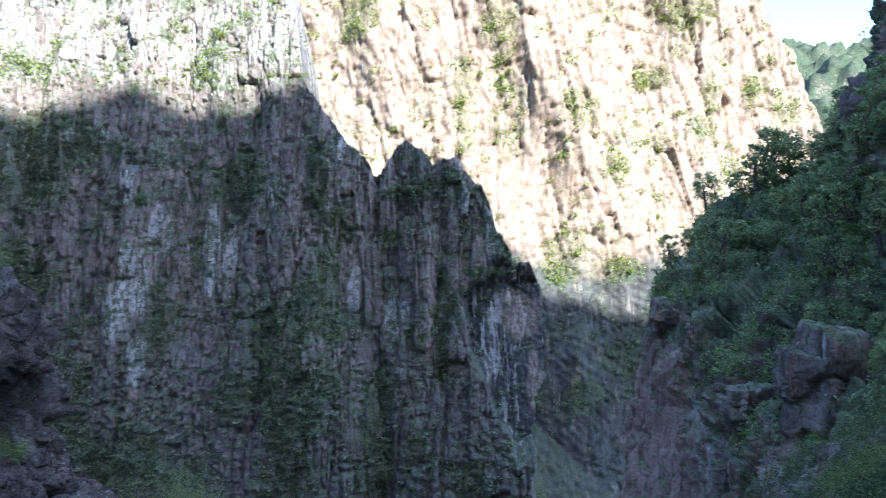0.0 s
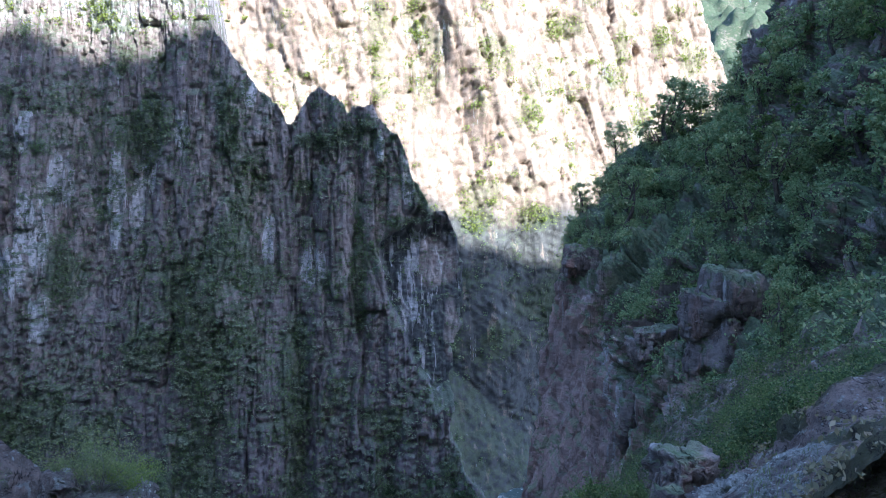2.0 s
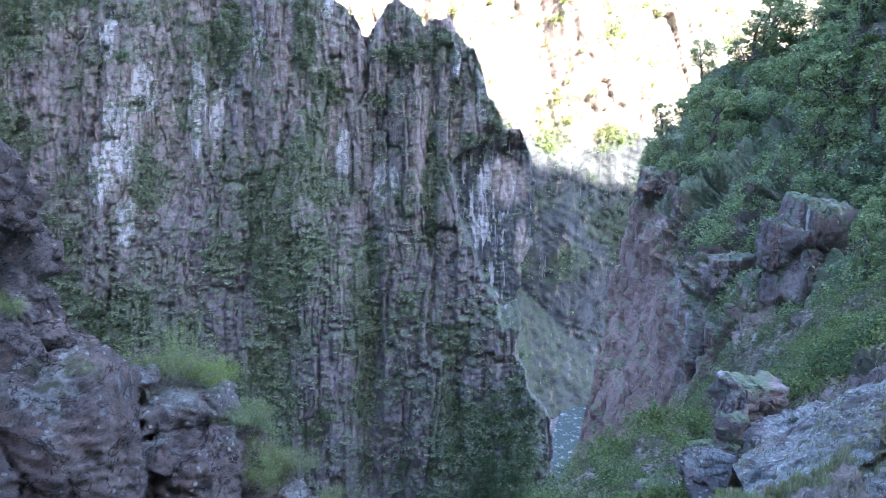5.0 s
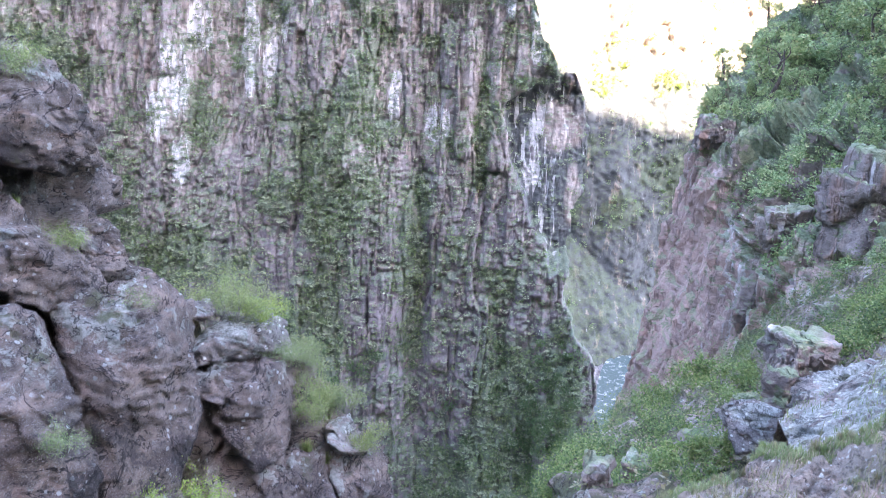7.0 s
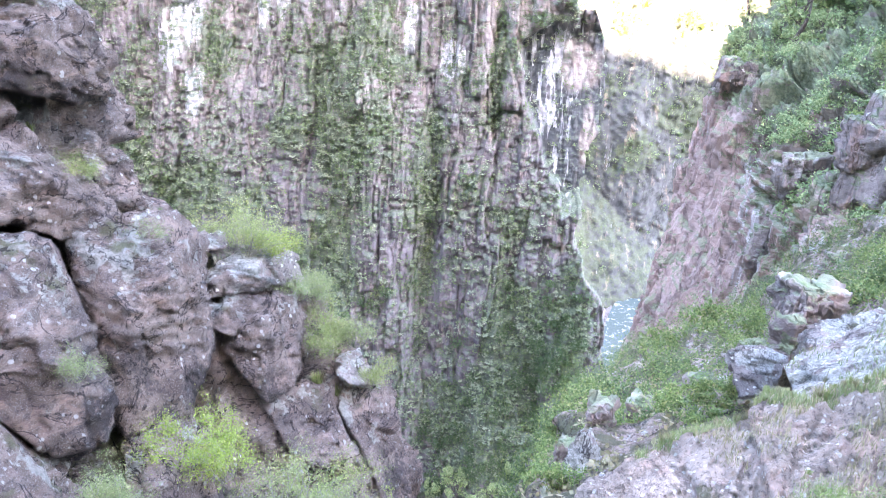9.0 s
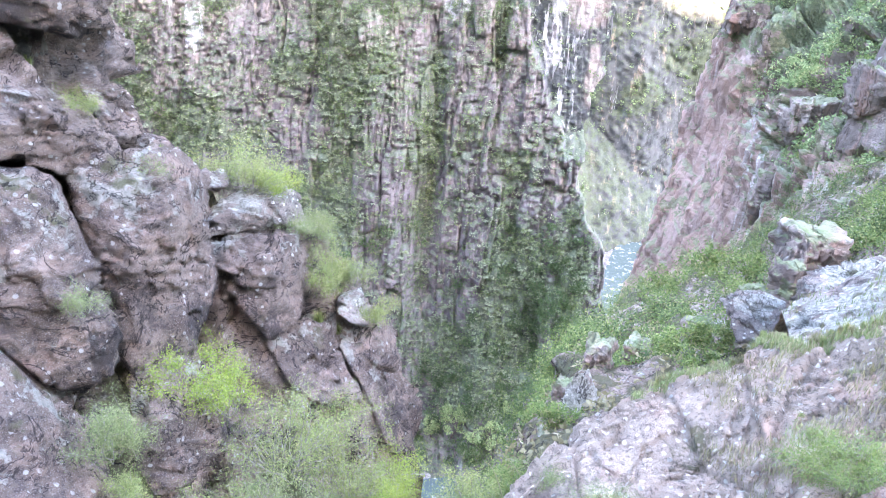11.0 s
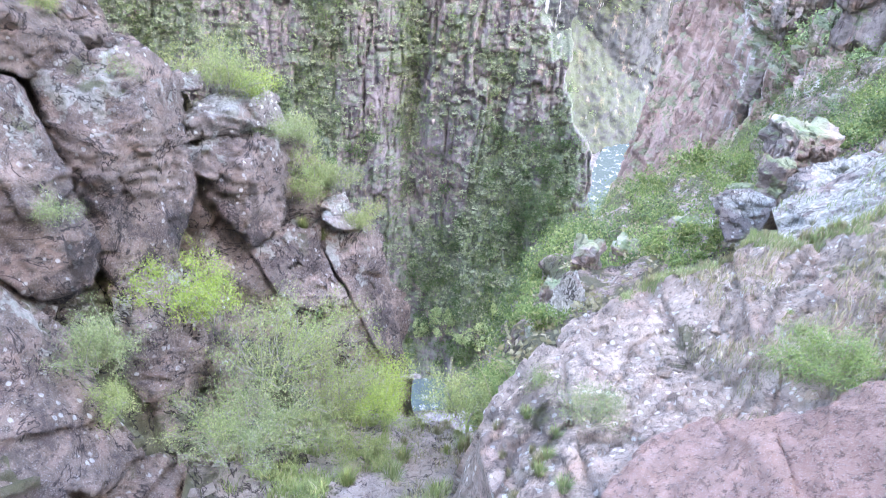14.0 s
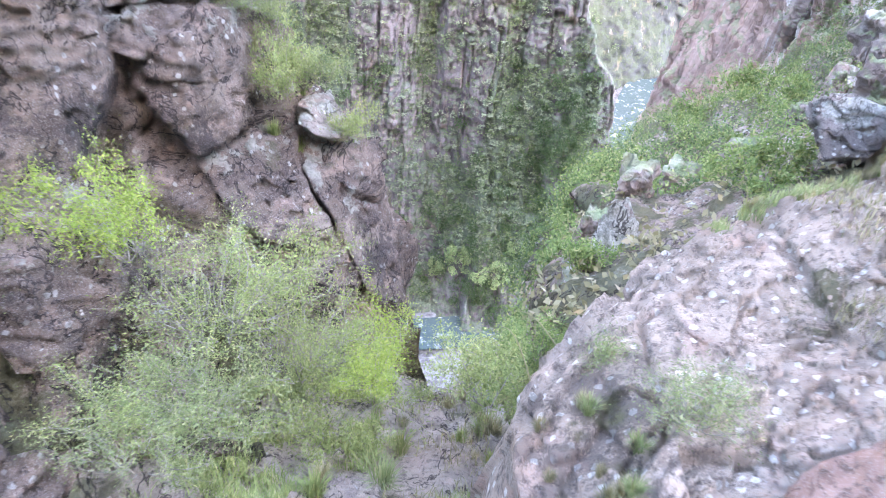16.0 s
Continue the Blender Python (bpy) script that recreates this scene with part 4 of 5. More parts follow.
# ---------------------------------------------------------------- the outcrop on the other side of the gully
LEFT_NET = [
    [(-9.33, 12.99, 0.28), (-7.94, 13.63, -0.83), (-6.85, 14.12, -1.83), (-6.31, 13.77, -4.14), (-4.97, 13.87, -5.72), (-3.41, 14.45, -6.24), (-2.07, 14.36, -7.87), (-1.18, 14.03, -8.97), (-0.29, 12.73, -11.42)],
    [(-8.2, 10.72, 0.14), (-7.07, 11.24, -0.78), (-6.2, 11.66, -1.62), (-5.75, 11.34, -3.53), (-4.68, 11.47, -4.85), (-3.43, 12.02, -5.36), (-2.34, 12.03, -6.78), (-1.61, 11.8, -7.74), (-0.85, 10.74, -9.86)],
    [(-7.41, 8.41, -2.58), (-6.37, 9.05, -3.13), (-5.81, 9.34, -4), (-5.26, 9.44, -4.73), (-4.36, 10.13, -5.22), (-3.46, 10.71, -6.09), (-2.57, 10.81, -7.12), (-1.87, 10.71, -8), (-1.12, 10.28, -9.29)],
    [(-6.67, 6.95, -3.92), (-5.73, 7.51, -4.58), (-5.22, 7.86, -5.26), (-4.71, 8.1, -5.95), (-4.03, 8.74, -6.47), (-3.42, 9.28, -6.97), (-2.72, 9.49, -7.67), (-1.99, 9.43, -8.42), (-1.15, 9.51, -9.22)],
    [(-5.77, 5.42, -4.89), (-5.02, 6.06, -5.5), (-4.54, 6.23, -6.04), (-4.11, 6.67, -6.53), (-3.67, 7.34, -6.87), (-3.26, 7.79, -7.2), (-2.65, 8.01, -7.81), (-2.05, 8.15, -8.28), (-1.28, 8.54, -8.9)],
    [(-4.59, 3.73, -5.38), (-4.06, 4.37, -5.92), (-3.73, 4.8, -6.22), (-3.42, 5.45, -6.58), (-3.01, 6.2, -6.97), (-2.6, 6.48, -7.29), (-2.18, 6.89, -7.75), (-1.65, 7.12, -8.22), (-1.03, 7.56, -8.61)],
    [(-4.09, 2.83, -7.58), (-3.56, 3.47, -8.12), (-3.23, 3.9, -8.42), (-2.92, 4.55, -8.78), (-2.51, 5.3, -9.17), (-2.1, 5.58, -9.49), (-1.68, 5.99, -9.95), (-1.15, 6.22, -10.42), (-0.53, 6.66, -10.81)],
]


def left_height(p):
    block, joint = facets(p * (0.7, 0.7, 0.5), 161, 1.0)
    small, seam = facets(p * (2.2, 2.2, 3.0), 162, 0.9)
    return 0.5 * block - 0.5 - 0.15 * (1 - step(0, 0.08, joint)) + 0.14 * small + 0.25 * fbm(p * 0.7, 4, 163) + 0.03 * fbm(p * 6, 3, 164)


def left_masks(p, n, h):
    rough = fbm(p * 0.8, 4, 165)
    return {"green": np.clip(0.7 * step(0.55, 0.9, n[:, 2]) + 0.1 + 0.4 * rough, 0, 1), "pale": np.clip(0.3 + 0.7 * rough, 0, 1), "dark": np.clip(0.45 + 0.8 * rough, 0, 1)}


outcrop, LEFT, LEFT_N = sheet("rock_outcrop", LEFT_NET, 420, 300, left_height, BLOCK_ROCK, "steep red-grey outcrop of jointed rock", "rock outcrop", left_masks)
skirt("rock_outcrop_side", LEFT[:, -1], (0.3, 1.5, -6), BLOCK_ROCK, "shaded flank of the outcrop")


def boulder(corners, label, seed, material=BLOCK_ROCK, crisp=110.0, rough=0.045, group="boulders on the outcrop", detail=6, bed=0.07):
    """One block of rock: a rounded polyhedron over its corners, with bedding steps, pits and chipped edges."""
    hull = bmesh.new()
    for c in corners:
        hull.verts.new(c)
    bmesh.ops.convex_hull(hull, input=hull.verts)
    hull.normal_update()
    centre = np.mean(corners, 0)
    planes = [(np.array(f.normal), (np.array(f.verts[0].co) - centre) @ np.array(f.normal)) for f in hull.faces if len(f.verts) > 2]
    hull.free()
    ball = bmesh.new()
    bmesh.ops.create_icosphere(ball, subdivisions=detail, radius=1)
    d = np.array([v.co[:] for v in ball.verts])
    faces = np.array([[v.index for v in f.verts] for f in ball.faces])
    ball.free()
    total = 0
    for n, off in planes:
        if n @ n > 0.5:
            total = total + np.maximum(d @ n / max(abs(off), 0.05), 0) ** crisp
    p = centre + d * (total ** (-1 / crisp))[:, None]
    size = np.ptp(np.asarray(corners), 0).mean()
    block, joint = facets(p * (1.7 / size, 1.7 / size, 2.3 / size), seed, 1.0, True)
    small, seam = facets((p + 0.2 * np.roll(p, 1, 1)) * (3.4, 3.4, 5.5), seed + 4, 0.9, True)
    strata = (0.35 * p[:, 0] + 0.25 * p[:, 1] + p[:, 2]) / max(0.16, 1.6 * bed) + fbm(p * 0.9, 3, seed + 3)
    h = rough * size * (1.1 * block - 0.25 * (1 - step(0, 0.06, joint)) + 0.3 * fbm(p * (1.8 / size), 4, seed + 1)) + 0.07 * small + bed * step(-0.3, 0.3, fbm(p * 0.8, 2, seed + 6)) * (strata - np.floor(strata)) + 0.035 * fbm(p * 5, 4, seed + 2)
    p = p + d * h[:, None]
    r = fbm(p * 1.1, 4, seed + 5)
    up = d[:, 2]
    masks = {"green": np.clip(0.3 * step(0.6, 0.95, up) + 0.25 * r, 0, 1), "pale": np.clip((0.2 if material is SIDE_ROCK else 0.55) * step(0.2, 0.8, up) + 0.5 * r, 0, 1), "dark": np.clip(0.4 + 0.8 * r - 0.45 * up, 0, 1)}
    ob = new("boulder", mesh_of("boulder", p, faces, material, False, masks))
    return tagged(ob, label, "boulder", group)


boulder(
    [(-5.78, 9.45, -3.76), (-5.15, 9.87, -3.92), (-4.67, 10.49, -3.83), (-4.36, 10.7, -4.22), (-4.08, 10.16, -4.92), (-3.89, 9.97, -5.65), (-3.99, 8.91, -6.27), (-4.53, 8.34, -6.31), (-4.8, 8.38, -5.87), (-4.51, 8.67, -4.71), (-4.23, 9.21, -4.27), (-5.27, 8.88, -5.07), (-6.77, 11.06, -4.4), (-5.29, 11.87, -4.34), (-4.65, 11.6, -5.62), (-4.71, 10.52, -7.41), (-5.82, 10.16, -7.12), (-5.27, 11.47, -5.32)],
    "dark weathered boulder with an overhanging underside", 200, BLOCK_ROCK)
boulder(
    [(-6.25, 8.07, -3.51), (-5.63, 8.61, -3.61), (-5.43, 8.77, -3.83), (-5.1, 8.32, -4.38), (-4.52, 8.03, -5.44), (-4.45, 7.65, -5.83), (-4.91, 7.23, -5.82), (-5.44, 7.06, -5.16), (-5.85, 7.01, -4.76), (-5.04, 7.37, -4.28), (-7.07, 9.12, -3.97), (-6.02, 9.72, -4.25), (-5.15, 9.15, -6.21), (-5.71, 8.4, -6.76), (-6.93, 8.3, -5.64)],
    "leaning purple-grey rock slab with lichen", 210, BLOCK_ROCK)
boulder(
    [(-7.12, 9.94, -2.61), (-6.4, 10.33, -2.93), (-5.95, 10.29, -3.52), (-5.44, 10.33, -3.85), (-5.27, 10.02, -3.98), (-5.8, 9.49, -3.93), (-5.99, 9.23, -3.67), (-6.51, 8.69, -3.46), (-5.89, 9.28, -3), (-7.75, 10.81, -2.83), (-6.53, 11.29, -3.86), (-5.97, 11.35, -4.52), (-7.03, 10.82, -4.3), (-7.03, 11.08, -3.58)],
    "long tilted boulder along the outcrop's crest", 220, BLOCK_ROCK)
boulder(
    [(-6.1, 10.8, -3.17), (-5.63, 11.24, -3.31), (-5.41, 11.09, -3.76), (-5.36, 10.7, -3.95), (-5.62, 10.39, -3.77), (-5.72, 10.37, -3.33), (-6.62, 11.73, -3.44), (-5.83, 11.95, -4.05), (-6.29, 11.65, -4.22)],
    "thinly layered pink rock ledges", 230, BLOCK_ROCK)
boulder(
    [(-7.52, 11.2, -0.6), (-6.87, 11.37, -0.66), (-6.45, 11.36, -1.05), (-6.05, 11.41, -1.5), (-5.75, 11.3, -2.36), (-6.08, 10.78, -2.36), (-6.98, 10.05, -2.02), (-6.34, 10.45, -1.36), (-8.13, 12.11, -0.64), (-7.18, 12.66, -1.17), (-6.5, 12.79, -2.67), (-8.22, 11.83, -2.38)],
    "dark jagged rock at the top of the outcrop", 240, BLOCK_ROCK)
boulder(
    [(-4.16, 10.94, -5.42), (-3.63, 11.41, -5.32), (-3.09, 11.67, -5.58), (-2.85, 11.31, -6.18), (-2.89, 10.59, -6.59), (-3.2, 10.04, -6.72), (-3.61, 10.03, -6.14), (-3.87, 10.17, -5.95), (-3.3, 10.24, -5.53), (-4.58, 12.04, -5.97), (-3.3, 12.46, -5.96), (-3.2, 11.75, -7.31), (-4.17, 11.58, -7.09), (-3.87, 12.02, -6.49)],
    "cracked red-brown boulder below the cap rocks", 250, BLOCK_ROCK)
boulder(
    [(-4.28, 10.43, -5.4), (-3.84, 10.72, -5.39), (-3.63, 10.44, -5.62), (-3.75, 10.13, -5.67), (-4, 10.01, -5.49), (-4.52, 11.02, -5.7), (-3.86, 11.12, -5.98), (-4.36, 10.92, -5.99)],
    "small wedged angular boulder", 260, BLOCK_ROCK)
boulder(
    [(-4.11, 11.64, -4.95), (-3.61, 12.03, -4.95), (-3.32, 12.15, -5.14), (-3.03, 11.78, -5.63), (-3.46, 11.13, -5.28), (-4.28, 10.59, -5.32), (-4.37, 11.02, -5.09), (-3.67, 10.99, -4.95), (-4.39, 12.43, -5.28), (-3.47, 12.68, -5.36), (-3.84, 12.35, -5.86), (-4.81, 12.13, -5.6)],
    "boulder capped with pale green lichen", 270, PALE_ROCK)
boulder(
    [(-4.63, 11.28, -4.52), (-4.31, 11.61, -4.57), (-4.16, 11.51, -4.68), (-4.12, 11.17, -4.71), (-4.41, 10.86, -4.62), (-4.88, 11.88, -4.76), (-4.35, 12.03, -4.89), (-4.8, 11.81, -5.02)],
    "flat overhanging cap stone", 280, PALE_ROCK)
boulder(
    [(-3.31, 10.31, -7.01), (-2.91, 11.02, -6.86), (-2.47, 11.31, -7.13), (-2.02, 10.71, -7.79), (-1.8, 10.36, -7.98), (-2.43, 9.8, -7.7), (-2.9, 9.85, -7.3), (-3.69, 11.51, -7.82), (-2.62, 11.98, -7.55), (-1.97, 11.3, -8.7), (-3.31, 11.26, -8.34)],
    "pink angular boulder above the bushes", 290, BLOCK_ROCK)
boulder(
    [(-2.46, 11.63, -7.4), (-1.88, 12.11, -7.36), (-1.52, 12.06, -7.71), (-1.07, 11.24, -8.78), (-0.74, 10.56, -9.61), (-1.3, 10.36, -8.87), (-1.85, 10.61, -7.81), (-2.19, 10.9, -7.47), (-2.63, 12.46, -7.93), (-1.59, 12.57, -8.04), (-0.78, 11.08, -10.08), (-2.09, 11.96, -8.81)],
    "tall split boulder over the drop", 300, BLOCK_ROCK)
boulder(
    [(-2.45, 11.84, -6.86), (-2.15, 12.13, -6.87), (-1.88, 11.91, -7.12), (-1.83, 11.52, -7.18), (-2.12, 11.21, -7.03), (-2.37, 11.24, -6.9), (-2.54, 12.26, -7.11), (-1.93, 12.25, -7.32), (-2.28, 12.05, -7.55)],
    "pale lichen-covered stone on the edge", 310, PALE_ROCK)
boulder(
    [(-5.63, 6.62, -4.94), (-5.33, 6.91, -5.09), (-4.83, 6.94, -5.71), (-4.42, 6.72, -6.11), (-3.95, 6.52, -6.63), (-3.28, 6.02, -7), (-3.4, 5.13, -6.71), (-4.52, 4.57, -6.01), (-4.43, 5.78, -5.79), (-6.87, 8.08, -6.03), (-5.78, 8.29, -6.83), (-4.77, 7.87, -8.01), (-4.56, 6.87, -8.99), (-5.81, 7.58, -7.59)],
    "sloping grooved rock at the outcrop's foot", 320, BLOCK_ROCK)
boulder(
    [(-4.49, 8.09, -6.32), (-4.04, 8.61, -6.29), (-3.58, 8.72, -6.59), (-3.32, 7.97, -6.97), (-3.31, 7.09, -7.45), (-3.58, 6.85, -7.25), (-4, 7.13, -6.74), (-3.67, 7.29, -6.37), (-5.01, 9.03, -7.05), (-3.89, 9.47, -7.17), (-3.83, 8.2, -8.62), (-4.72, 8.41, -7.95)],
    "squat pitted boulder beside the shrubs", 330, BLOCK_ROCK)
boulder(
    [(5.58, 12.51, -6.11), (6.31, 13.09, -5.93), (7.36, 13.11, -5.77), (7.6, 12.4, -5.93), (6.81, 11.53, -6.07), (5.92, 11.64, -6.3), (5.4, 11.89, -6.29), (6.14, 13.76, -6.72), (7.54, 13.43, -5.91), (7.65, 12.94, -6.81), (6.14, 13.54, -7.16)],
    "rounded boulder white and blue-green with lichen", 340, PALE_ROCK, group="boulders on the spur")
boulder(
    [(4.84, 13.68, -7.21), (5.21, 13.94, -7.12), (5.92, 13.9, -7.34), (6.08, 13.46, -7.58), (5.45, 13.07, -7.66), (4.92, 12.99, -7.74), (5.23, 14.77, -7.79), (6.17, 14.48, -7.65), (5.93, 14.2, -8.33)],
    "pale broken rock in the grass", 350, PALE_ROCK, group="boulders on the spur")
boulder(
    [(1.84, 12.34, -8.69), (2.22, 12.75, -8.53), (2.44, 12.51, -9), (2.28, 11.95, -9.28), (1.85, 11.54, -9.41), (1.57, 11.67, -9.29), (2, 13.39, -9.43), (2.58, 13.23, -9.52), (2.04, 12.69, -10.35)],
    "grey splintered rock on the spur's edge", 360, LICHEN_ROCK, group="boulders on the spur")


def crag(place, size, turn, label, seed):
    """A big rock tooth standing out of the slope."""
    sx, sy, sz = size
    corners = [Vector((a * sx * random.uniform(0.75, 1.1), b * sy * random.uniform(0.75, 1.1), c * sz * random.uniform(0.8, 1.1))) for a in (-0.5, 0.5) for b in (-0.5, 0.5) for c in (-0.5, 0.05, 0.5)]
    m = Matrix.Translation(place) @ Euler([radians(v) for v in turn]).to_matrix().to_4x4()
    ob = boulder([tuple(m @ c) for c in corners], label, seed, SIDE_ROCK, 50.0, 0.13, "crags on the slope", 5, 0.022 * (sx + sy + sz))
    ob.name = "crag"
    ob["category"] = "crag"
    return ob


crag((21.24, 41.97, -9.56), (3.2, 3, 6.0), (0, 6, 20), "tall grey crag with pale lichen on the slope", 500)
crag((19.98, 50.69, -12.94), (2.6, 2.4, 2.8), (8, -5, 10), "dark mossy crag below the trees", 507)
crag((18.72, 50.48, -18.72), (1.8, 1.8, 4.0), (0, 0, -15), "rusty split crag beside the red cliff", 514)
crag((19.65, 44.24, -16.06), (2.0, 1.8, 3), (5, 0, 25), "dark overhanging crag on the slope", 521)
crag((18.88, 64.72, -8.90), (2.6, 2.4, 2.6), (0, 8, 0), "grey crag at the cliff's brow", 528)
crag((36.16, 66.38, 7.89), (2.6, 3, 6), (0, -8, 10), "dark pinnacle on the skyline", 535)
crag((38.78, 61.78, 12.45), (7, 5, 6.5), (0, 0, 20), "broad pink-grey crag on the skyline", 542)
crag((8.30, 18.54, -8.02), (1.5, 1.2, 0.9), (0, 5, 15), "dark flat-topped crag overhanging the green slope", 549)
crag((6.83, 15.83, -7.98), (0.55, 0.6, 1.5), (0, 0, 30), "rusty rock pillar under the dark crag", 556)
for k in range(9):
    q = SPUR[int(np.interp(k, (0, 8), (36, 120))), 30 + 18 * k]
    size = 0.5 + 0.09 * k
    crag(Vector(q) + Vector((0, 0, 0.1)), (size, size * 0.8, size * random.uniform(1.0, 1.9)), (random.uniform(-12, 12), random.uniform(-12, 12), random.uniform(0, 90)), "splintered grey rock on the green spur", 700 + 11 * k)



# ---------------------------------------------------------------- plants
RNG = np.random.default_rng(7)


def leaf_quads(at, size, up=0.4, wide=0.34):
    """A pointed leaf at each place, turned at random with a bias upwards."""
    n = len(at)
    nrm = RNG.normal(size=(n, 3))
    nrm[:, 2] = np.abs(nrm[:, 2]) + up
    nrm /= np.linalg.norm(nrm, axis=1, keepdims=True)
    a = np.cross(nrm, RNG.normal(size=(n, 3)))
    a /= np.linalg.norm(a, axis=1, keepdims=True)
    b = np.cross(nrm, a)
    s = (np.broadcast_to(size, n) * RNG.uniform(0.6, 1.3, n))[:, None]
    v = np.stack([at - a * s * 0.6, at + b * s * wide - a * s * 0.05, at + a * s * 0.65, at - b * s * wide - a * s * 0.05], 1).reshape(-1, 3)
    return v, np.arange(4 * n).reshape(-1, 4)


def cloud(centres, radii, per, flat=0.75):
    """Points in uneven balls round the centres, denser towards their outside."""
    n = len(centres)
    d = RNG.normal(size=(n, per, 3))
    d /= np.linalg.norm(d, axis=2, keepdims=True)
    r = RNG.uniform(0.25, 1.0, (n, per, 1)) ** 0.6 * np.reshape(radii, (n, 1, 1))
    d[..., 2] *= flat
    return (centres[:, None, :] + d * r).reshape(-1, 3)


def scrub(name, centres, radii, per, size, material, label, category="scrub"):
    v, f = leaf_quads(cloud(centres, radii, per), size)
    return tagged(new(name, mesh_of(name, v, f, material)), label, category, kind="stuff")


def tube(points, radii, sides=6):
    """A tapered limb along points."""
    points = np.asarray(points, float)
    d = np.gradient(points, axis=0)
    d /= np.linalg.norm(d, axis=1, keepdims=True) + 1e-9
    ref = np.where(np.abs(d[:, :1]) < 0.8, np.array([[1.0, 0, 0]]), np.array([[0, 1.0, 0]]))
    a = np.cross(d, ref)
    a /= np.linalg.norm(a, axis=1, keepdims=True)
    b = np.cross(d, a)
    ang = np.linspace(0, 2 * np.pi, sides, endpoint=False)
    ring = points[:, None] + (a[:, None] * np.cos(ang)[None, :, None] + b[:, None] * np.sin(ang)[None, :, None]) * np.reshape(radii, (-1, 1, 1))
    k = len(points)
    i = np.arange(k - 1)[:, None] * sides + np.arange(sides)[None, :]
    j = np.arange(k - 1)[:, None] * sides + (np.arange(sides)[None, :] + 1) % sides
    return ring.reshape(-1, 3), np.stack([i, j, j + sides, i + sides], 2).reshape(-1, 4)


def joined(pieces):
    verts, faces, n = [], [], 0
    for v, f in pieces:
        verts.append(v)
        faces.append(f + n)
        n += len(v)
    return np.vstack(verts), np.vstack(faces)


def limb(a, b, r, bend, count=7):
    t = np.linspace(0, 1, count)[:, None]
    p = np.asarray(a) * (1 - t) + np.asarray(b) * t + np.sin(t * np.pi) * RNG.normal(size=3) * bend
    return tube(p, r * (1 - 0.8 * t[:, 0]))


def tree(height, spread, clumps, per, size, material, label):
    """A broadleaf tree of unit footing: trunk with limbs, and a crown of uneven clumps with gaps."""
    root = new("tree")
    top = np.array([RNG.normal() * 0.08 * height, RNG.normal() * 0.08 * height, height * 0.75])
    pieces = [limb((0, 0, -0.3), top, 0.045 * height, 0.05 * height, 9)]
    centres, radii = [], []
    for k in range(clumps):
        a, e = RNG.uniform(0, 2 * np.pi), RNG.uniform(0.0, 1.0)
        reach = spread * (0.35 + 0.65 * np.sin(np.pi * (0.15 + 0.75 * e))) * RNG.uniform(0.55, 1.0)
        c = np.array([np.cos(a) * reach, np.sin(a) * reach, height * (0.32 + 0.66 * e)])
        centres.append(c)
        radii.append(spread * RNG.uniform(0.22, 0.42))
        if k % 2 == 0:
            pieces.append(limb(top * RNG.uniform(0.3, 0.9), c, 0.014 * height, 0.06 * height))
    v, f = joined(pieces)
    part("trunk", mesh_of("trunk", v, f, BARK), root, "grey-brown trunk and limbs")
    v, f = leaf_quads(cloud(np.array(centres), radii, per), size)
    part("crown", mesh_of("crown", v, f, material), root)
    return tagged(root, label, "tree", "trees on the slope")


def shrub(place, size, leaves, leaf_size, material, stems, label, lean=(0, 0, 0), stem_material=None, group="shrubs by the gully"):
    """A loose shrub: bare arching stems with leaf clumps along them."""
    root = new("shrub")
    root.location = place
    sx, sy, sz = size
    pieces, along = [], []
    for k in range(stems):
        a = RNG.uniform(0, 2 * np.pi)
        r = RNG.uniform(0.2, 1.3)
        end = np.array([np.cos(a) * r * sx, np.sin(a) * r * sy, sz * RNG.uniform(0.45, 1.05) * (1.15 - 0.45 * r)]) + np.array(lean) * RNG.uniform(0.5, 1)
        start = np.array([np.cos(a) * 0.25 * sx, np.sin(a) * 0.25 * sy, -0.1])
        pieces.append(limb(start, end, 0.005 + 0.003 * sz, 0.12 * sz))
        along.append(pieces[-1][0].reshape(-1, 6, 3).mean(1)[3:])
        for j in range(3):
            m = start + (end - start) * RNG.uniform(0.3, 0.95)
            tip = m + (end - start) * 0.2 + RNG.normal(size=3) * np.array([0.22 * sx, 0.22 * sy, 0.16 * sz])
            pieces.append(limb(m, tip, 0.003, 0.05 * sz, 5))
            along.append(pieces[-1][0].reshape(-1, 6, 3).mean(1)[1:])
    along = np.vstack(along)
    mean = (sx + sy + sz) / 3
    spots = along[RNG.integers(0, len(along), leaves)] + RNG.normal(size=(leaves, 3)) * (0.045 + 0.035 * mean) * RNG.uniform(0.3, 1.6, (leaves, 1))
    v, f = joined(pieces)
    part("branchwork", mesh_of("branchwork", v, f, stem_material or TWIG), root, "pale bare stems")
    v, f = leaf_quads(spots, leaf_size, 0.2, 0.2)
    part("foliage", mesh_of("foliage", v, f, material), root)
    return tagged(root, label, "shrub", group)


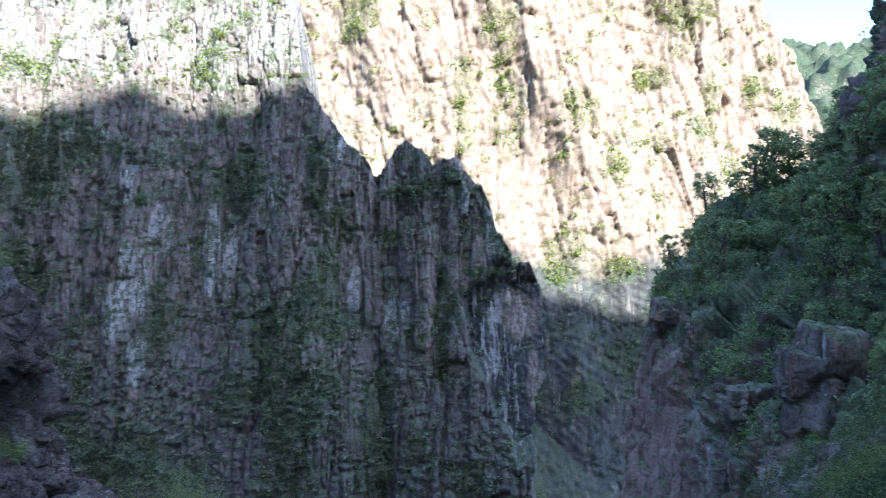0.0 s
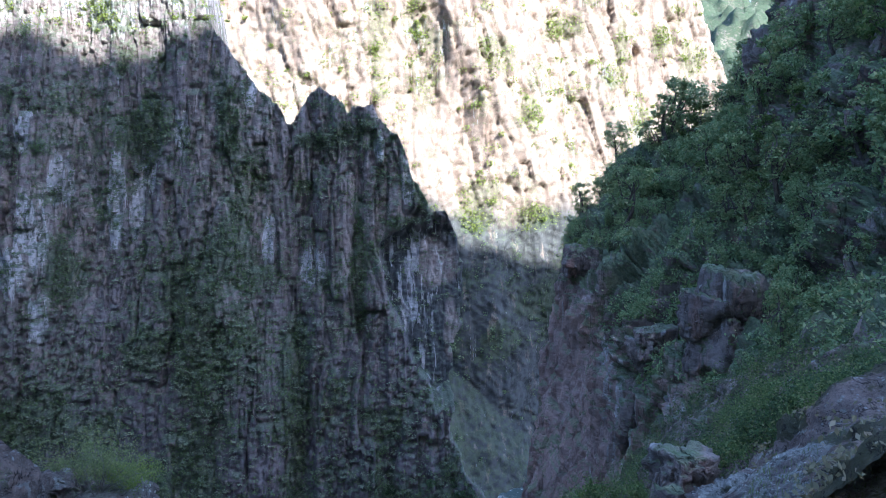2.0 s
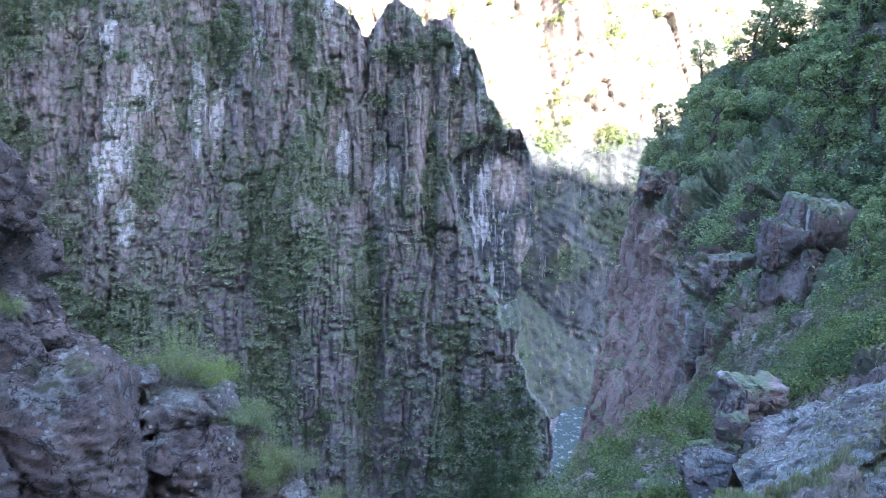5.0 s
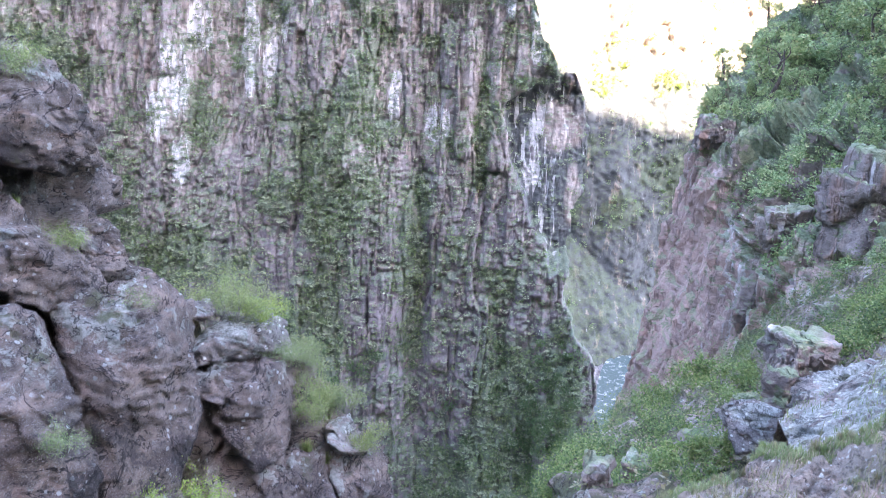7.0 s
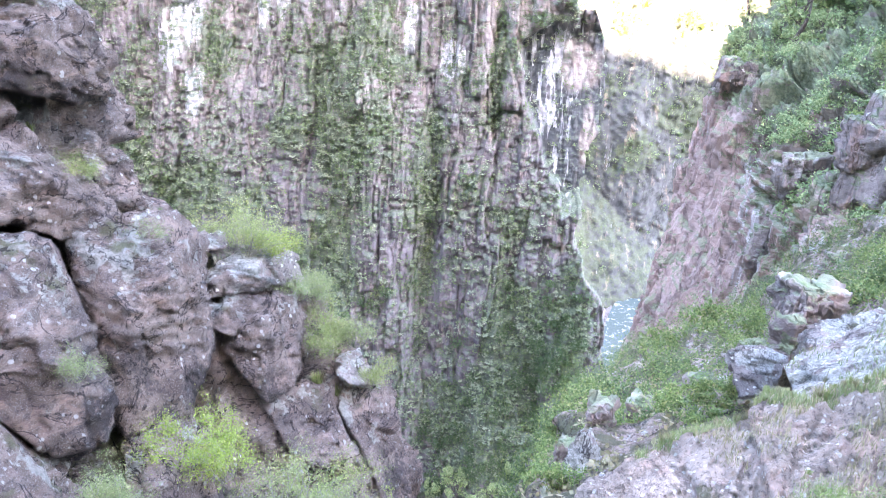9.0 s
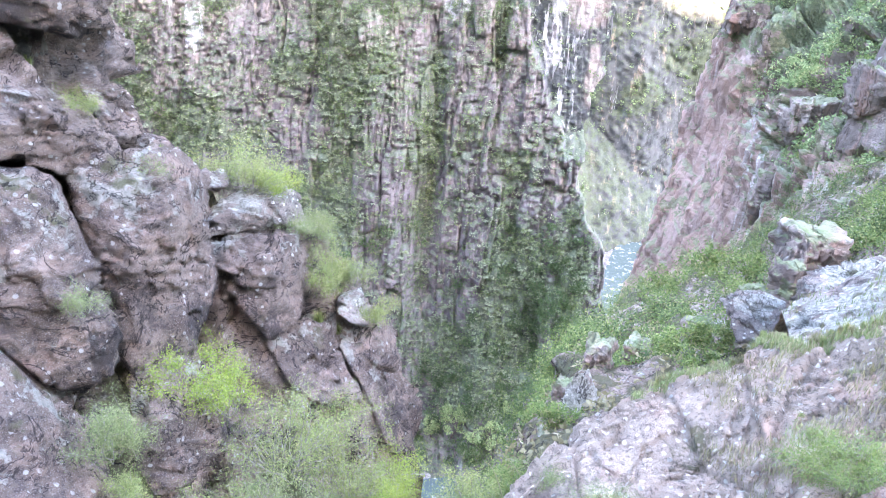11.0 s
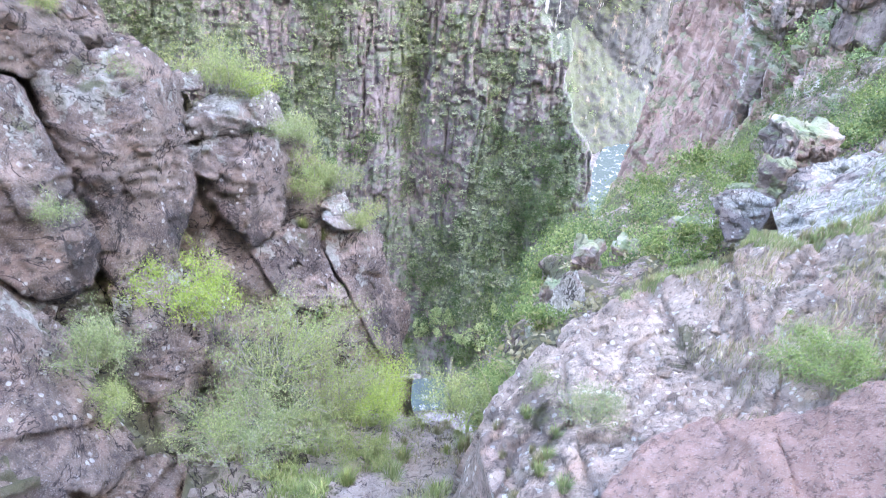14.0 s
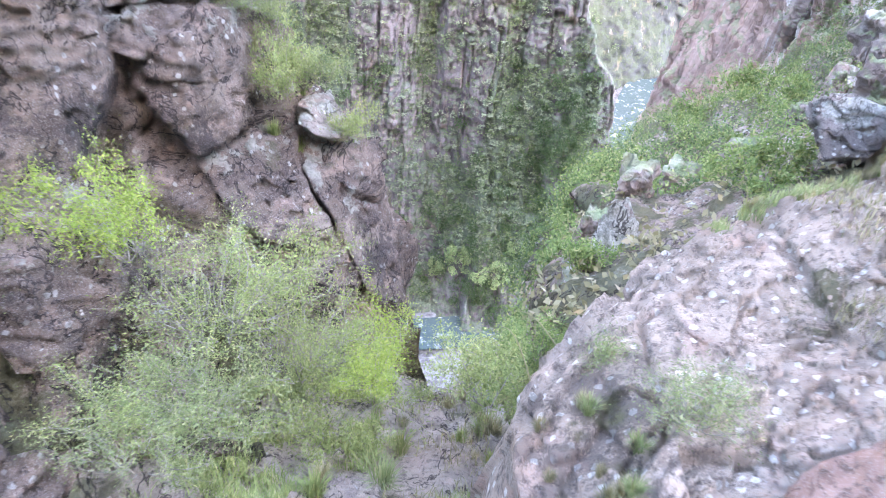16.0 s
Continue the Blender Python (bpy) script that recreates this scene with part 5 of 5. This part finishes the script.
def tuft_mesh(name, blades, height, spread, material, hang=0.0):
    """A tuft of narrow bent blades."""
    a = RNG.uniform(0, 2 * np.pi, blades)
    r = np.sqrt(RNG.uniform(0, 1, blades)) * spread * 0.45
    base = np.stack([np.cos(a) * r, np.sin(a) * r, np.full(blades, -0.03)], 1)
    out = np.stack([np.cos(a), np.sin(a), 0 * a], 1) * (RNG.uniform(0.05, 0.75, blades) * spread)[:, None]
    h = height * RNG.uniform(0.5, 1.1, blades)
    mid = base + out * 0.4 + np.stack([0 * h, 0 * h, h * 0.7], 1)
    tip = base + out * 1.1 + np.stack([0 * h, 0 * h, h * (1 - hang * 1.6)], 1)
    w = np.stack([-np.sin(a), np.cos(a), 0 * a], 1) * 0.0042 * (1 + height)
    v = np.stack([base - w, base + w, mid + w * 0.7, mid - w * 0.7, mid - w * 0.7, mid + w * 0.7, tip + w * 0.15, tip - w * 0.15], 1).reshape(-1, 3)
    i = np.arange(blades)[:, None] * 8
    return mesh_of(name, v, np.concatenate([i + (0, 1, 2, 3), i + (4, 5, 6, 7)]), material)


# Bushes and grass ledges on the two great walls.
def on_wall(count, relief, masks, x0, x1, z0, z1, floor, out):
    x, z = RNG.uniform(x0, x1, count), RNG.uniform(z0, z1, count)
    keep = RNG.uniform(0, 1, count) < floor + (1 - floor) * masks(x, z)["green"] ** 2.2
    x, z = x[keep], z[keep]
    return np.stack([x, relief(x, z) - out, z], 1)


c = on_wall(22000, wall_relief, wall_masks, -105, 26, -105, 26, 0.07, 0.3)
c = c[(c[:, 0] < wall_edge(c[:, 2]) - 0.5) & (c[:, 2] < wall_top(c[:, 0]))]
scrub("scrub_on_wall", c, RNG.gamma(3, 0.19, len(c)) + 0.22, 22, 0.30, LEAF_WALL, "dark green bushes clinging to the gorge wall")
c = on_wall(42000, wall_relief, wall_masks, -115, 26, -105, 60, 0.45, 0.12)
c = c[wall_relief(c[:, 0], c[:, 2] + 0.2) - wall_relief(c[:, 0], c[:, 2] - 0.2) > 0.28]
c = c[(c[:, 0] < wall_edge(c[:, 2]) - 0.5) & (c[:, 2] < wall_top(c[:, 0]))]
v, f = leaf_quads(cloud(c, RNG.gamma(3, 0.13, len(c)) + 0.15, 10, 0.4), 0.26, 1.2)
tagged(new("grass_on_wall", mesh_of("grass_on_wall", v, f, leaf("grass_ledge", (0.13, 0.16, 0.105), (0.23, 0.265, 0.185), (0.28, 0.28, 0.2)))), "grey-green grass on narrow rock ledges", "grass", kind="stuff")
c = on_wall(11000, wall_relief, wall_masks, -90, 24, -100, 14, 0.22, 0.4)
c = c[(c[:, 0] < wall_edge(c[:, 2]) - 0.5) & (c[:, 2] < wall_top(c[:, 0]))]
v, f = leaf_quads(cloud(c, RNG.gamma(3, 0.2, len(c)) + 0.25, 20, 0.35), 0.36, 1.8)
tagged(new("cushion_plants_on_wall", mesh_of("cushion_plants_on_wall", v, f, leaf("cushion_leaf", (0.23, 0.28, 0.17), (0.31, 0.36, 0.24), (0.34, 0.35, 0.25)))), "pale grey-green cushion plants on the rock ledges", "plants", kind="stuff")
c = on_wall(9000, bend_relief, bend_masks, -75, 158, -100, 140, 0.06, 0.6)
c = c[c[:, 2] < bend_top(c[:, 0])]
# The same bushes, coloured by light: bright above the shade line, dark below.
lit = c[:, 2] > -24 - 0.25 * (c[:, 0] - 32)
scrub("scrub_on_sunny_wall", c[lit], RNG.gamma(3, 0.75, int(lit.sum())) + 0.6, 40, 0.7, LEAF_SUNLIT, "yellow-green bushes on the sunlit wall")
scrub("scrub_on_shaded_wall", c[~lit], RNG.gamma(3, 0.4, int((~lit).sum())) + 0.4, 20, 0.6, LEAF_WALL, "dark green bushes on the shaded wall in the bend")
# Bushes low on the wall, leaves coloured dark to deepen the gorge bottom's shade.
c = np.vstack([np.stack([RNG.uniform(-16, 24, 60), np.zeros(60), RNG.uniform(-104, -86, 60)], 1), np.stack([RNG.normal(14, 3.2, 45), np.zeros(45), RNG.normal(-76, 10, 45)], 1)])
c = c[c[:, 0] < wall_edge(c[:, 2]) - 1]
c[:, 1] = wall_relief(c[:, 0], c[:, 2]) - 0.8
low = on_wall(150, wall_relief, wall_masks, -45, 23, -104, -58, 0.05, 0.5)
c = np.vstack([c, low[low[:, 0] < wall_edge(low[:, 2]) - 1]])
scrub("scrub_at_wall_foot", c, RNG.uniform(0.8, 2.3, len(c)), 230, 0.3, LEAF_FOOT, "dark green bushes at the foot of the wall")
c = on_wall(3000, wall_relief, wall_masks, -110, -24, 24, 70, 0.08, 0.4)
# Bright sunlit leaf colour again, for the part above the shade.
scrub("scrub_on_sunny_ledges", c, RNG.gamma(3, 0.3, len(c)) + 0.3, 24, 0.4, LEAF_SUNLIT, "yellow-green bushes on the wall above the shade")

# Trees and scrub on the slope above the red cliff.
PROTOS = [tree(5.0, 2.1, 24, 58, 0.27, LEAF_TREE, "dark green broadleaf tree on the steep slope"), tree(3.8, 1.9, 20, 58, 0.25, LEAF_TREE, "low spreading green tree on the steep slope"), tree(6.2, 2.0, 26, 58, 0.29, LEAF_TREE, "tall dark tree rooted among the rocks"), tree(3.0, 1.5, 16, 58, 0.23, LEAF_SPUR, "young bright green tree on the steep slope")]
flat, fn = CLIFF.reshape(-1, 3), CLIFF_N.reshape(-1, 3)
inside = np.zeros(CLIFF.shape[:2], bool)
inside[4:-90, 6:-6] = True
order = RNG.permutation(np.flatnonzero(inside.ravel() & (fn[:, 2] > 0.22)))
planted = []
for i in order:
    q = flat[i]
    if (q[0] < 19 and q[2] < -9) or (q[2] < -8 and noise.noise(Vector(q) * 0.16) < 0.12):
        continue
    if all(np.hypot(*(q - o)[:2]) > 1.5 for o in planted):
        planted.append(q)
    if len(planted) >= 130:
        break
for k, q in enumerate(planted):
    s = RNG.uniform(0.6, 1.1) * (0.55 if q[0] < 26 and q[2] < -2 else 1.0)
    m = pose(q[0], q[1], q[2] - 0.1, 0, 0, RNG.uniform(0, 360)) @ Matrix.Scale(s, 4)
    made = copy_thing(PROTOS[k % 4], m)
    made.scale = (s, s, s * RNG.uniform(0.85, 1.15))
for proto, q in zip(PROTOS, ((23.5, 66.8, -6), (27, 67.5, -4.6), (31.5, 64, -1.8), (36, 55, 8.5))):
    proto.location = q
for k, (tx, tz, s) in enumerate(((-3, -98, 1.3), (1.5, -97, 1.0), (5, -99, 1.1), (-7, -100, 0.9), (15, -88, 1.2), (18, -80, 1.0), (12, -94, 1.1), (8, -92, 0.9))):
    ty = float(wall_relief(np.array([tx]), np.array([tz]))[0])
    copy_thing(PROTOS[k % 3], pose(tx, ty - 1.2, tz - 1.0, 0, 0, 50 * k) @ Matrix.Scale(s, 4))["label"] = "dark green tree at the foot of the gorge wall"
open_rock = fbm(flat * 0.14, 3, 174) + 0.5 * fbm(flat * 0.5, 2, 175)
pick = RNG.permutation(np.flatnonzero((fn[:, 2] > 0.1) & ((flat[:, 0] > 19) | (flat[:, 2] > -9)) & (open_rock > np.where(flat[:, 2] < -7, 0.12, -0.35))))[:4500]
scrub("scrub_on_slope", flat[pick] + (0, 0, 0.1), RNG.gamma(3, 0.13, len(pick)) + 0.2, 20, 0.20, LEAF_TREE, "dense green scrub on the slope above the cliff")

face = np.flatnonzero((flat[:, 0] > 19.3) & (flat[:, 2] < -6) & (fbm(flat * 0.22, 3, 172) > 0.22))
pick = RNG.permutation(face)[:1300]
scrub("scrub_on_crags", flat[pick] + fn[pick] * 0.2, RNG.gamma(3, 0.12, len(pick)) + 0.18, 24, 0.17, LEAF_TREE, "green bushes hanging on the dark crags")

# The green spur.
flat, fn = SPUR.reshape(-1, 3), SPUR_N.reshape(-1, 3)
thick = fbm(flat * 0.18, 3, 171) + 0.9 * fbm(flat * 0.55, 2, 173) - 0.06
far = np.linalg.norm(flat, axis=1)
pick = RNG.permutation(np.flatnonzero((thick > 0.0) & ((far > 18) | ((far > 16.2) & (np.arctan2(flat[:, 0], flat[:, 1]) > 0.522)))))[:1150]
scrub("scrub_on_spur", flat[pick] + fn[pick] * 0.12, (RNG.gamma(2.5, 0.16, len(pick)) + 0.16) * np.clip(far[pick] / 24, 0.55, 1.7), 150, 0.07, LEAF_SPUR, "fresh green low bushes on the spur")
pick = RNG.permutation(np.flatnonzero((thick > 0.25) & ((far > 18) | ((far > 16.2) & (np.arctan2(flat[:, 0], flat[:, 1]) > 0.522)))))[:380]
scrub("scrub_dark_on_spur", flat[pick] + fn[pick] * 0.2, (RNG.gamma(2.5, 0.17, len(pick)) + 0.2) * np.clip(far[pick] / 24, 0.55, 1.7), 130, 0.075, LEAF_FOOT, "darker bushes among the green of the spur")
pick = RNG.permutation(len(flat))[:800]
v, f = leaf_quads(cloud(flat[pick] + fn[pick] * 0.05, RNG.gamma(3, 0.06, len(pick)) + 0.1, 14, 0.6), 0.11, 0.1)
tagged(new("grass_on_spur", mesh_of("grass_on_spur", v, f, GRASS_DRY)), "dry grass among the bushes of the spur", "grass", kind="stuff")
dr = dv[RNG.permutation(len(dv))[:1300]]
scrub("scrub_below_spur", dr, RNG.gamma(3, 0.16, len(dr)) + 0.15, 18, 0.2, LEAF_SPUR, "green bushes hanging on the broken cliff")

# Shrubs in the gully and on the outcrop.
shrub((-4.04, 11.59, -4.86), (0.75, 0.6, 0.75), 10336, 0.028, LEAF_SHRUB, 24, "sparse pale green shrub behind the cap rocks", (0, 0, 0))
shrub((-3.55, 11.84, -4.91), (0.5, 0.4, 0.35), 3876, 0.031, LEAF_BRIGHT, 10, "small bright green shrub behind the cap rocks", (0, 0, 0))
shrub((-3.27, 8.18, -6.59), (0.75, 0.6, 0.75), 9210, 0.031, LEAF_BRIGHT, 16, "yellow-green leafy shrub at the rock's foot", (-0.25, 0, 0.1))
shrub((-2.50, 8.08, -7.34), (0.95, 0.7, 1.0), 8330, 0.028, LEAF_SHRUB, 37, "tangled shrub with many bare grey stems", (0.1, 0, 0))
shrub((-1.76, 8.37, -8.12), (0.95, 0.7, 0.95), 8330, 0.028, LEAF_SHRUB, 37, "tangled shrub with many bare grey stems", (0.1, 0, 0))
shrub((-1.10, 9.07, -8.68), (0.6, 0.5, 0.75), 6007, 0.031, LEAF_BRIGHT, 16, "bright green bush at the edge of the drop", (0, 0, 0))
shrub((-2.25, 9.03, -7.57), (0.8, 0.5, 0.6), 5606, 0.028, LEAF_SHRUB, 16, "grey-green shrub against the boulders", (0, 0, 0))
shrub((-2.36, 6.84, -7.33), (0.8, 0.6, 0.55), 7609, 0.028, LEAF_GREY, 26, "low silvery green shrub in the gully", (0, 0, 0))
shrub((-1.31, 7.71, -8.16), (0.8, 0.6, 0.5), 7208, 0.028, LEAF_SHRUB, 15, "low green shrub on the gully's lip", (0, 0, 0))
shrub((-3.96, 6.50, -6.02), (0.42, 0.3, 0.8), 13016, 0.021, LEAF_GREY, 24, "hanging grey-green cushion plant on the rock", (0.1, -0.05, -0.25))
shrub((-3.66, 6.18, -6.36), (0.28, 0.22, 0.5), 5205, 0.021, LEAF_SHRUB, 8, "hanging grey-green cushion plant on the rock", (0.05, -0.05, -0.2))
shrub((-4.59, 7.47, -4.80), (0.25, 0.15, 0.25), 2261, 0.021, LEAF_GREY, 9, "small silvery plant in a rock crack", (0, -0.05, 0))
shrub((-2.52, 11.45, -6.49), (0.45, 0.4, 0.7), 8398, 0.028, LEAF_SHRUB, 12, "shrub growing between the pale stones", (0, 0, 0))
shrub((-2.78, 12.17, -5.89), (0.35, 0.3, 0.5), 4845, 0.028, LEAF_GREY, 12, "shrub growing between the pale stones", (0, 0, 0))
shrub((-2.2, 12.0, -6.55), (0.4, 0.35, 0.35), 4200, 0.027, LEAF_GREY, 16, "grey-green cushion shrub beside the pale stones", (0, 0, 0))
shrub((-1.75, 11.75, -7.15), (0.35, 0.3, 0.3), 3600, 0.027, LEAF_SHRUB, 14, "small shrub over the outcrop's edge", (0, 0, 0))
shrub((-3.1, 11.55, -5.45), (0.4, 0.3, 0.2), 3600, 0.025, LEAF_GREY, 14, "flat grey-green cushion on the lichened boulder", (0, 0, 0))
shrub((-4.87, 9.84, -4.05), (0.35, 0.25, 0.2), 2907, 0.021, LEAF_GREY, 14, "silvery cushion plant on the boulder", (0, 0, 0))
shrub((-5.83, 10.19, -3.32), (0.3, 0.25, 0.3), 3553, 0.021, LEAF_SHRUB, 9, "grassy cushion under the rock shelf", (0, 0, 0))
shrub((-6.63, 11.02, -0.99), (0.45, 0.35, 0.45), 4845, 0.024, LEAF_SHRUB, 9, "olive shrub on the highest rock", (0, 0, 0))
shrub((0.21, 7.55, -7.44), (0.35, 0.3, 0.75), 4199, 0.031, LEAF_SHRUB, 9, "slender sapling at the gully's mouth", (0, 0, 0))
shrub((0.67, 8.35, -7.73), (0.4, 0.3, 0.5), 5491, 0.031, LEAF_SPUR, 12, "green bush beside the pale slab", (0, 0, 0))
shrub((3.80, 6.34, -5.13), (0.55, 0.35, 0.3), 13566, 0.021, LEAF_SPUR, 24, "dense low green herb on the slab", (0, 0, 0))
shrub((1.44, 6.07, -5.78), (0.35, 0.25, 0.3), 4845, 0.018, LEAF_GREY, 24, "dry twiggy plant in a hollow of the slab", (0, 0, 0))
shrub((1.03, 6.82, -6.24), (0.2, 0.15, 0.28), 2907, 0.018, LEAF_GREY, 14, "grey herb on the slab's side", (0, 0, 0))
shrub((1.83, 11.73, -9.16), (0.5, 0.4, 0.6), 2200, 0.060, LEAF_SPUR, 12, "green bush on the spur's edge", (0, 0, 0))
shrub((3.44, 19.75, -13.20), (0.9, 0.8, 0.9), 2600, 0.090, LEAF_SPUR, 12, "green bush on the spur's edge", (0, 0, 0))
shrub((4.54, 13.94, -8.61), (0.9, 0.6, 0.6), 3600, 0.070, LEAF_SPUR, 14, "spreading green bush on the spur", (0, 0, 0))
shrub((10.88, 30.81, -15.11), (2.0, 1.6, 1.6), 3600, 0.140, LEAF_SPUR, 14, "tall green bush below the red cliff", (0, 0, 0))
shrub((10.18, 35.92, -19.24), (2.0, 1.6, 1.6), 3600, 0.140, LEAF_SPUR, 14, "tall green bush below the red cliff", (0, 0, 0))
shrub((-0.86, 7.76, -7.61), (0.3, 0.3, 0.3), 4845, 0.024, LEAF_BRIGHT, 10, "little green bush on the gravel", (0, 0, 0))
shrub((-2.47, 6.34, -7.19), (0.55, 0.4, 0.35), 4404, 0.021, LEAF_GREY, 22, "low silvery green shrub in the gully", (0, 0, 0))
shrub((-2.86, 6.74, -7.10), (0.55, 0.4, 0.35), 4404, 0.021, LEAF_SHRUB, 15, "low green shrub under the boulders", (0, 0, 0))
shrub((-2.33, 7.07, -7.26), (0.55, 0.4, 0.35), 4404, 0.021, LEAF_GREY, 22, "low silvery green shrub in the gully", (0, 0, 0))
shrub((0.17, 8.11, -7.72), (0.55, 0.4, 0.35), 7106, 0.021, LEAF_SHRUB, 15, "slender shrub at the gully's mouth", (0, 0, 0))
shrub((-1.60, 8.17, -7.79), (0.55, 0.4, 0.35), 3524, 0.021, LEAF_SHRUB, 24, "tangled shrub with many bare grey stems", (0, 0, 0))

# Tufts of grass and herbs.
TUFTS = [("green", LEAF_SHRUB, 0.28, 0.16), ("grey", LEAF_GREY, 0.24, 0.18), ("dry", GRASS_DRY, 0.26, 0.15)]
TUFT_MESHES = [tuft_mesh("grass_tuft", 170, h, s, m) for _, m, h, s in TUFTS]


def tufts(grid, nrm, count, label_of, group, u0=0.03, u1=0.97, v0=0.03, v1=0.97, scale=(0.5, 1.2), kinds=(0, 1, 2)):
    rows, cols = grid.shape[:2]
    for k in range(count):
        i, j = int(RNG.uniform(v0, v1) * rows), int(RNG.uniform(u0, u1) * cols)
        kind = kinds[k % len(kinds)]
        ob = new("grass_tuft", TUFT_MESHES[kind])
        s = RNG.uniform(*scale)
        ob.matrix_world = Matrix.Translation(Vector(grid[i, j])) @ Matrix.Rotation(RNG.uniform(0, 6.28), 4, "Z") @ Matrix.Scale(s, 4)
        tagged(ob, label_of % TUFTS[kind][0], "grass", group)


tufts(GULLY, GULLY_N, 70, "%s grass tuft on the gravel of the gully", "tufts in the gully", v0=0.15)
tufts(SLAB, SLAB_N, 14, "%s grass tuft in a crack of the pale slab", "tufts on the slab", u0=0.78, v0=0.3, v1=0.8, scale=(0.3, 0.7))
tufts(SLAB, SLAB_N, 36, "%s grass tuft along the slab's rim", "tufts on the slab", u0=0.4, v0=0.0, v1=0.05, kinds=(0, 2), scale=(0.3, 0.7))
tufts(SLAB, SLAB_N, 16, "%s grass tuft at the slab's foot", "tufts on the slab", u1=0.25, v0=0.2, kinds=(1, 2), scale=(0.35, 0.7))
tufts(LEFT, LEFT_N, 60, "%s grass tuft on the rocky outcrop", "tufts on the outcrop", v0=0.1, v1=0.3, scale=(0.4, 1.0))


def blades(name, grid, count, height, material, label, u0, u1, v0, v1):
    """Loose grass: single bent blades scattered over a surface, thicker in drifts."""
    rows, cols = grid.shape[:2]
    at = grid[(RNG.uniform(v0, v1, count) * (rows - 1)).astype(int), (RNG.uniform(u0, u1, count) * (cols - 1)).astype(int)] + RNG.normal(size=(count, 3)) * (0.03, 0.03, 0)
    at = at[fbm(at * 1.1, 3, 181) > -0.05]
    n = len(at)
    a = RNG.uniform(0, 2 * np.pi, n)
    h = height * RNG.uniform(0.4, 1.2, n)
    out = np.stack([np.cos(a), np.sin(a), 0 * a], 1) * (h * RNG.uniform(0.2, 0.9, n))[:, None]
    w = np.stack([-np.sin(a), np.cos(a), 0 * a], 1) * 0.006
    up = np.stack([0 * h, 0 * h, h], 1)
    v = np.stack([at - w, at + w, at + out * 0.4 + up * 0.7 + w * 0.7, at + out * 0.4 + up * 0.7 - w * 0.7, at + out * 0.4 + up * 0.7 - w * 0.7, at + out * 0.4 + up * 0.7 + w * 0.7, at + out + up + w * 0.1, at + out + up - w * 0.1], 1).reshape(-1, 3)
    i = np.arange(n)[:, None] * 8
    tagged(new(name, mesh_of(name, v, np.concatenate([i + (0, 1, 2, 3), i + (4, 5, 6, 7)]), material)), label, "grass", kind="stuff")


blades("grass_in_gully", GULLY, 30000, 0.17, LEAF_SHRUB, "thin green grass over the gully", 0.0, 0.5, 0.1, 1.0)
blades("straw_in_gully", GULLY, 5000, 0.14, GRASS_DRY, "dry straw on the gravel of the gully", 0.2, 1.0, 0.1, 1.0)
blades("straw_on_slab", SLAB, 7000, 0.10, GRASS_DRY, "dry straw caught on the slab", 0.55, 1.0, 0.0, 0.9)
blades("grass_on_slab", SLAB, 6000, 0.10, LEAF_GREY, "grey-green grass along the slab's upper rim", 0.45, 1.0, 0.0, 0.14)

blades("grass_on_bank", BANK, 3500, 0.10, LEAF_GREY, "grey-green grass on the pale bank", 0.0, 1.0, 0.0, 0.8)

# Long dry stalks that lean out over the slab's edge.
for k, (u, v, dx, dy, h) in enumerate(((0.06, 0.1, -0.25, 0.2, 0.35), (0.12, 0.05, -0.35, 0.1, 0.25), (0.3, 0.02, 0.1, 0.2, 0.4), (0.5, 0.02, -0.1, 0.15, 0.35), (0.68, 0.3, -0.5, 0.1, 0.12), (0.75, 0.35, -0.45, 0.2, 0.1), (0.85, 0.03, 0.1, 0.1, 0.45))):
    q = SLAB[int(v * (SLAB.shape[0] - 1)), int(u * (SLAB.shape[1] - 1))]
    t = np.linspace(0, 1, 9)[:, None]
    sv, sf = tube(np.array(q) + t * (dx, dy, 0) + (0, 0, h) * np.sin(t * 1.9), 0.007 * (1 - 0.7 * t[:, 0]), 5)
    tagged(new("dry_stalk", mesh_of("dry_stalk", sv, sf, GRASS_DRY)), "long straw-coloured stalk leaning from the slab", "stalk", "dry stalks on the slab")


# Loose stones.
def chips(name, grid, nrm, count, low, high, material, label, v0=0.0, v1=1.0, u0=0.0, u1=1.0):
    rows, cols = grid.shape[:2]
    base = np.array([(1, 0, 0), (0.2, 0.9, 0.1), (-0.9, 0.3, 0), (-0.3, -0.9, 0.1), (0.6, -0.5, 0.6), (0.2, 0.4, 0.7), (-0.5, 0.0, 0.55)])
    tri = np.array([(0, 1, 5), (1, 2, 6), (1, 6, 5), (2, 3, 6), (3, 4, 6), (4, 5, 6), (3, 0, 4), (0, 5, 4)])
    pieces = []
    for _ in range(count):
        i, j = int(RNG.uniform(v0, v1) * (rows - 1)), int(RNG.uniform(u0, u1) * (cols - 1))
        s = low * (high / low) ** (RNG.uniform() ** 2)
        q = np.array(Matrix.Rotation(RNG.uniform(0, 6.28), 3, "Z")) @ np.diag(RNG.uniform(0.6, 1.2, 3) * s)
        pieces.append(((base + RNG.normal(size=base.shape) * 0.12) @ q.T + grid[i, j] - nrm[i, j] * 0.1 * s, tri))
    v, f = joined(pieces)
    tagged(new(name, mesh_of(name, v, f, material)), label, "stones", kind="stuff")


chips("stones_in_gully", GULLY, GULLY_N, 900, 0.02, 0.14, SOIL, "scattered grey and pink stones in the gully")
chips("stones_on_slab", SLAB, SLAB_N, 2200, 0.012, 0.09, SLAB_ROCK, "loose chips lying on the pale slab", v0=0.15, u0=0.3)
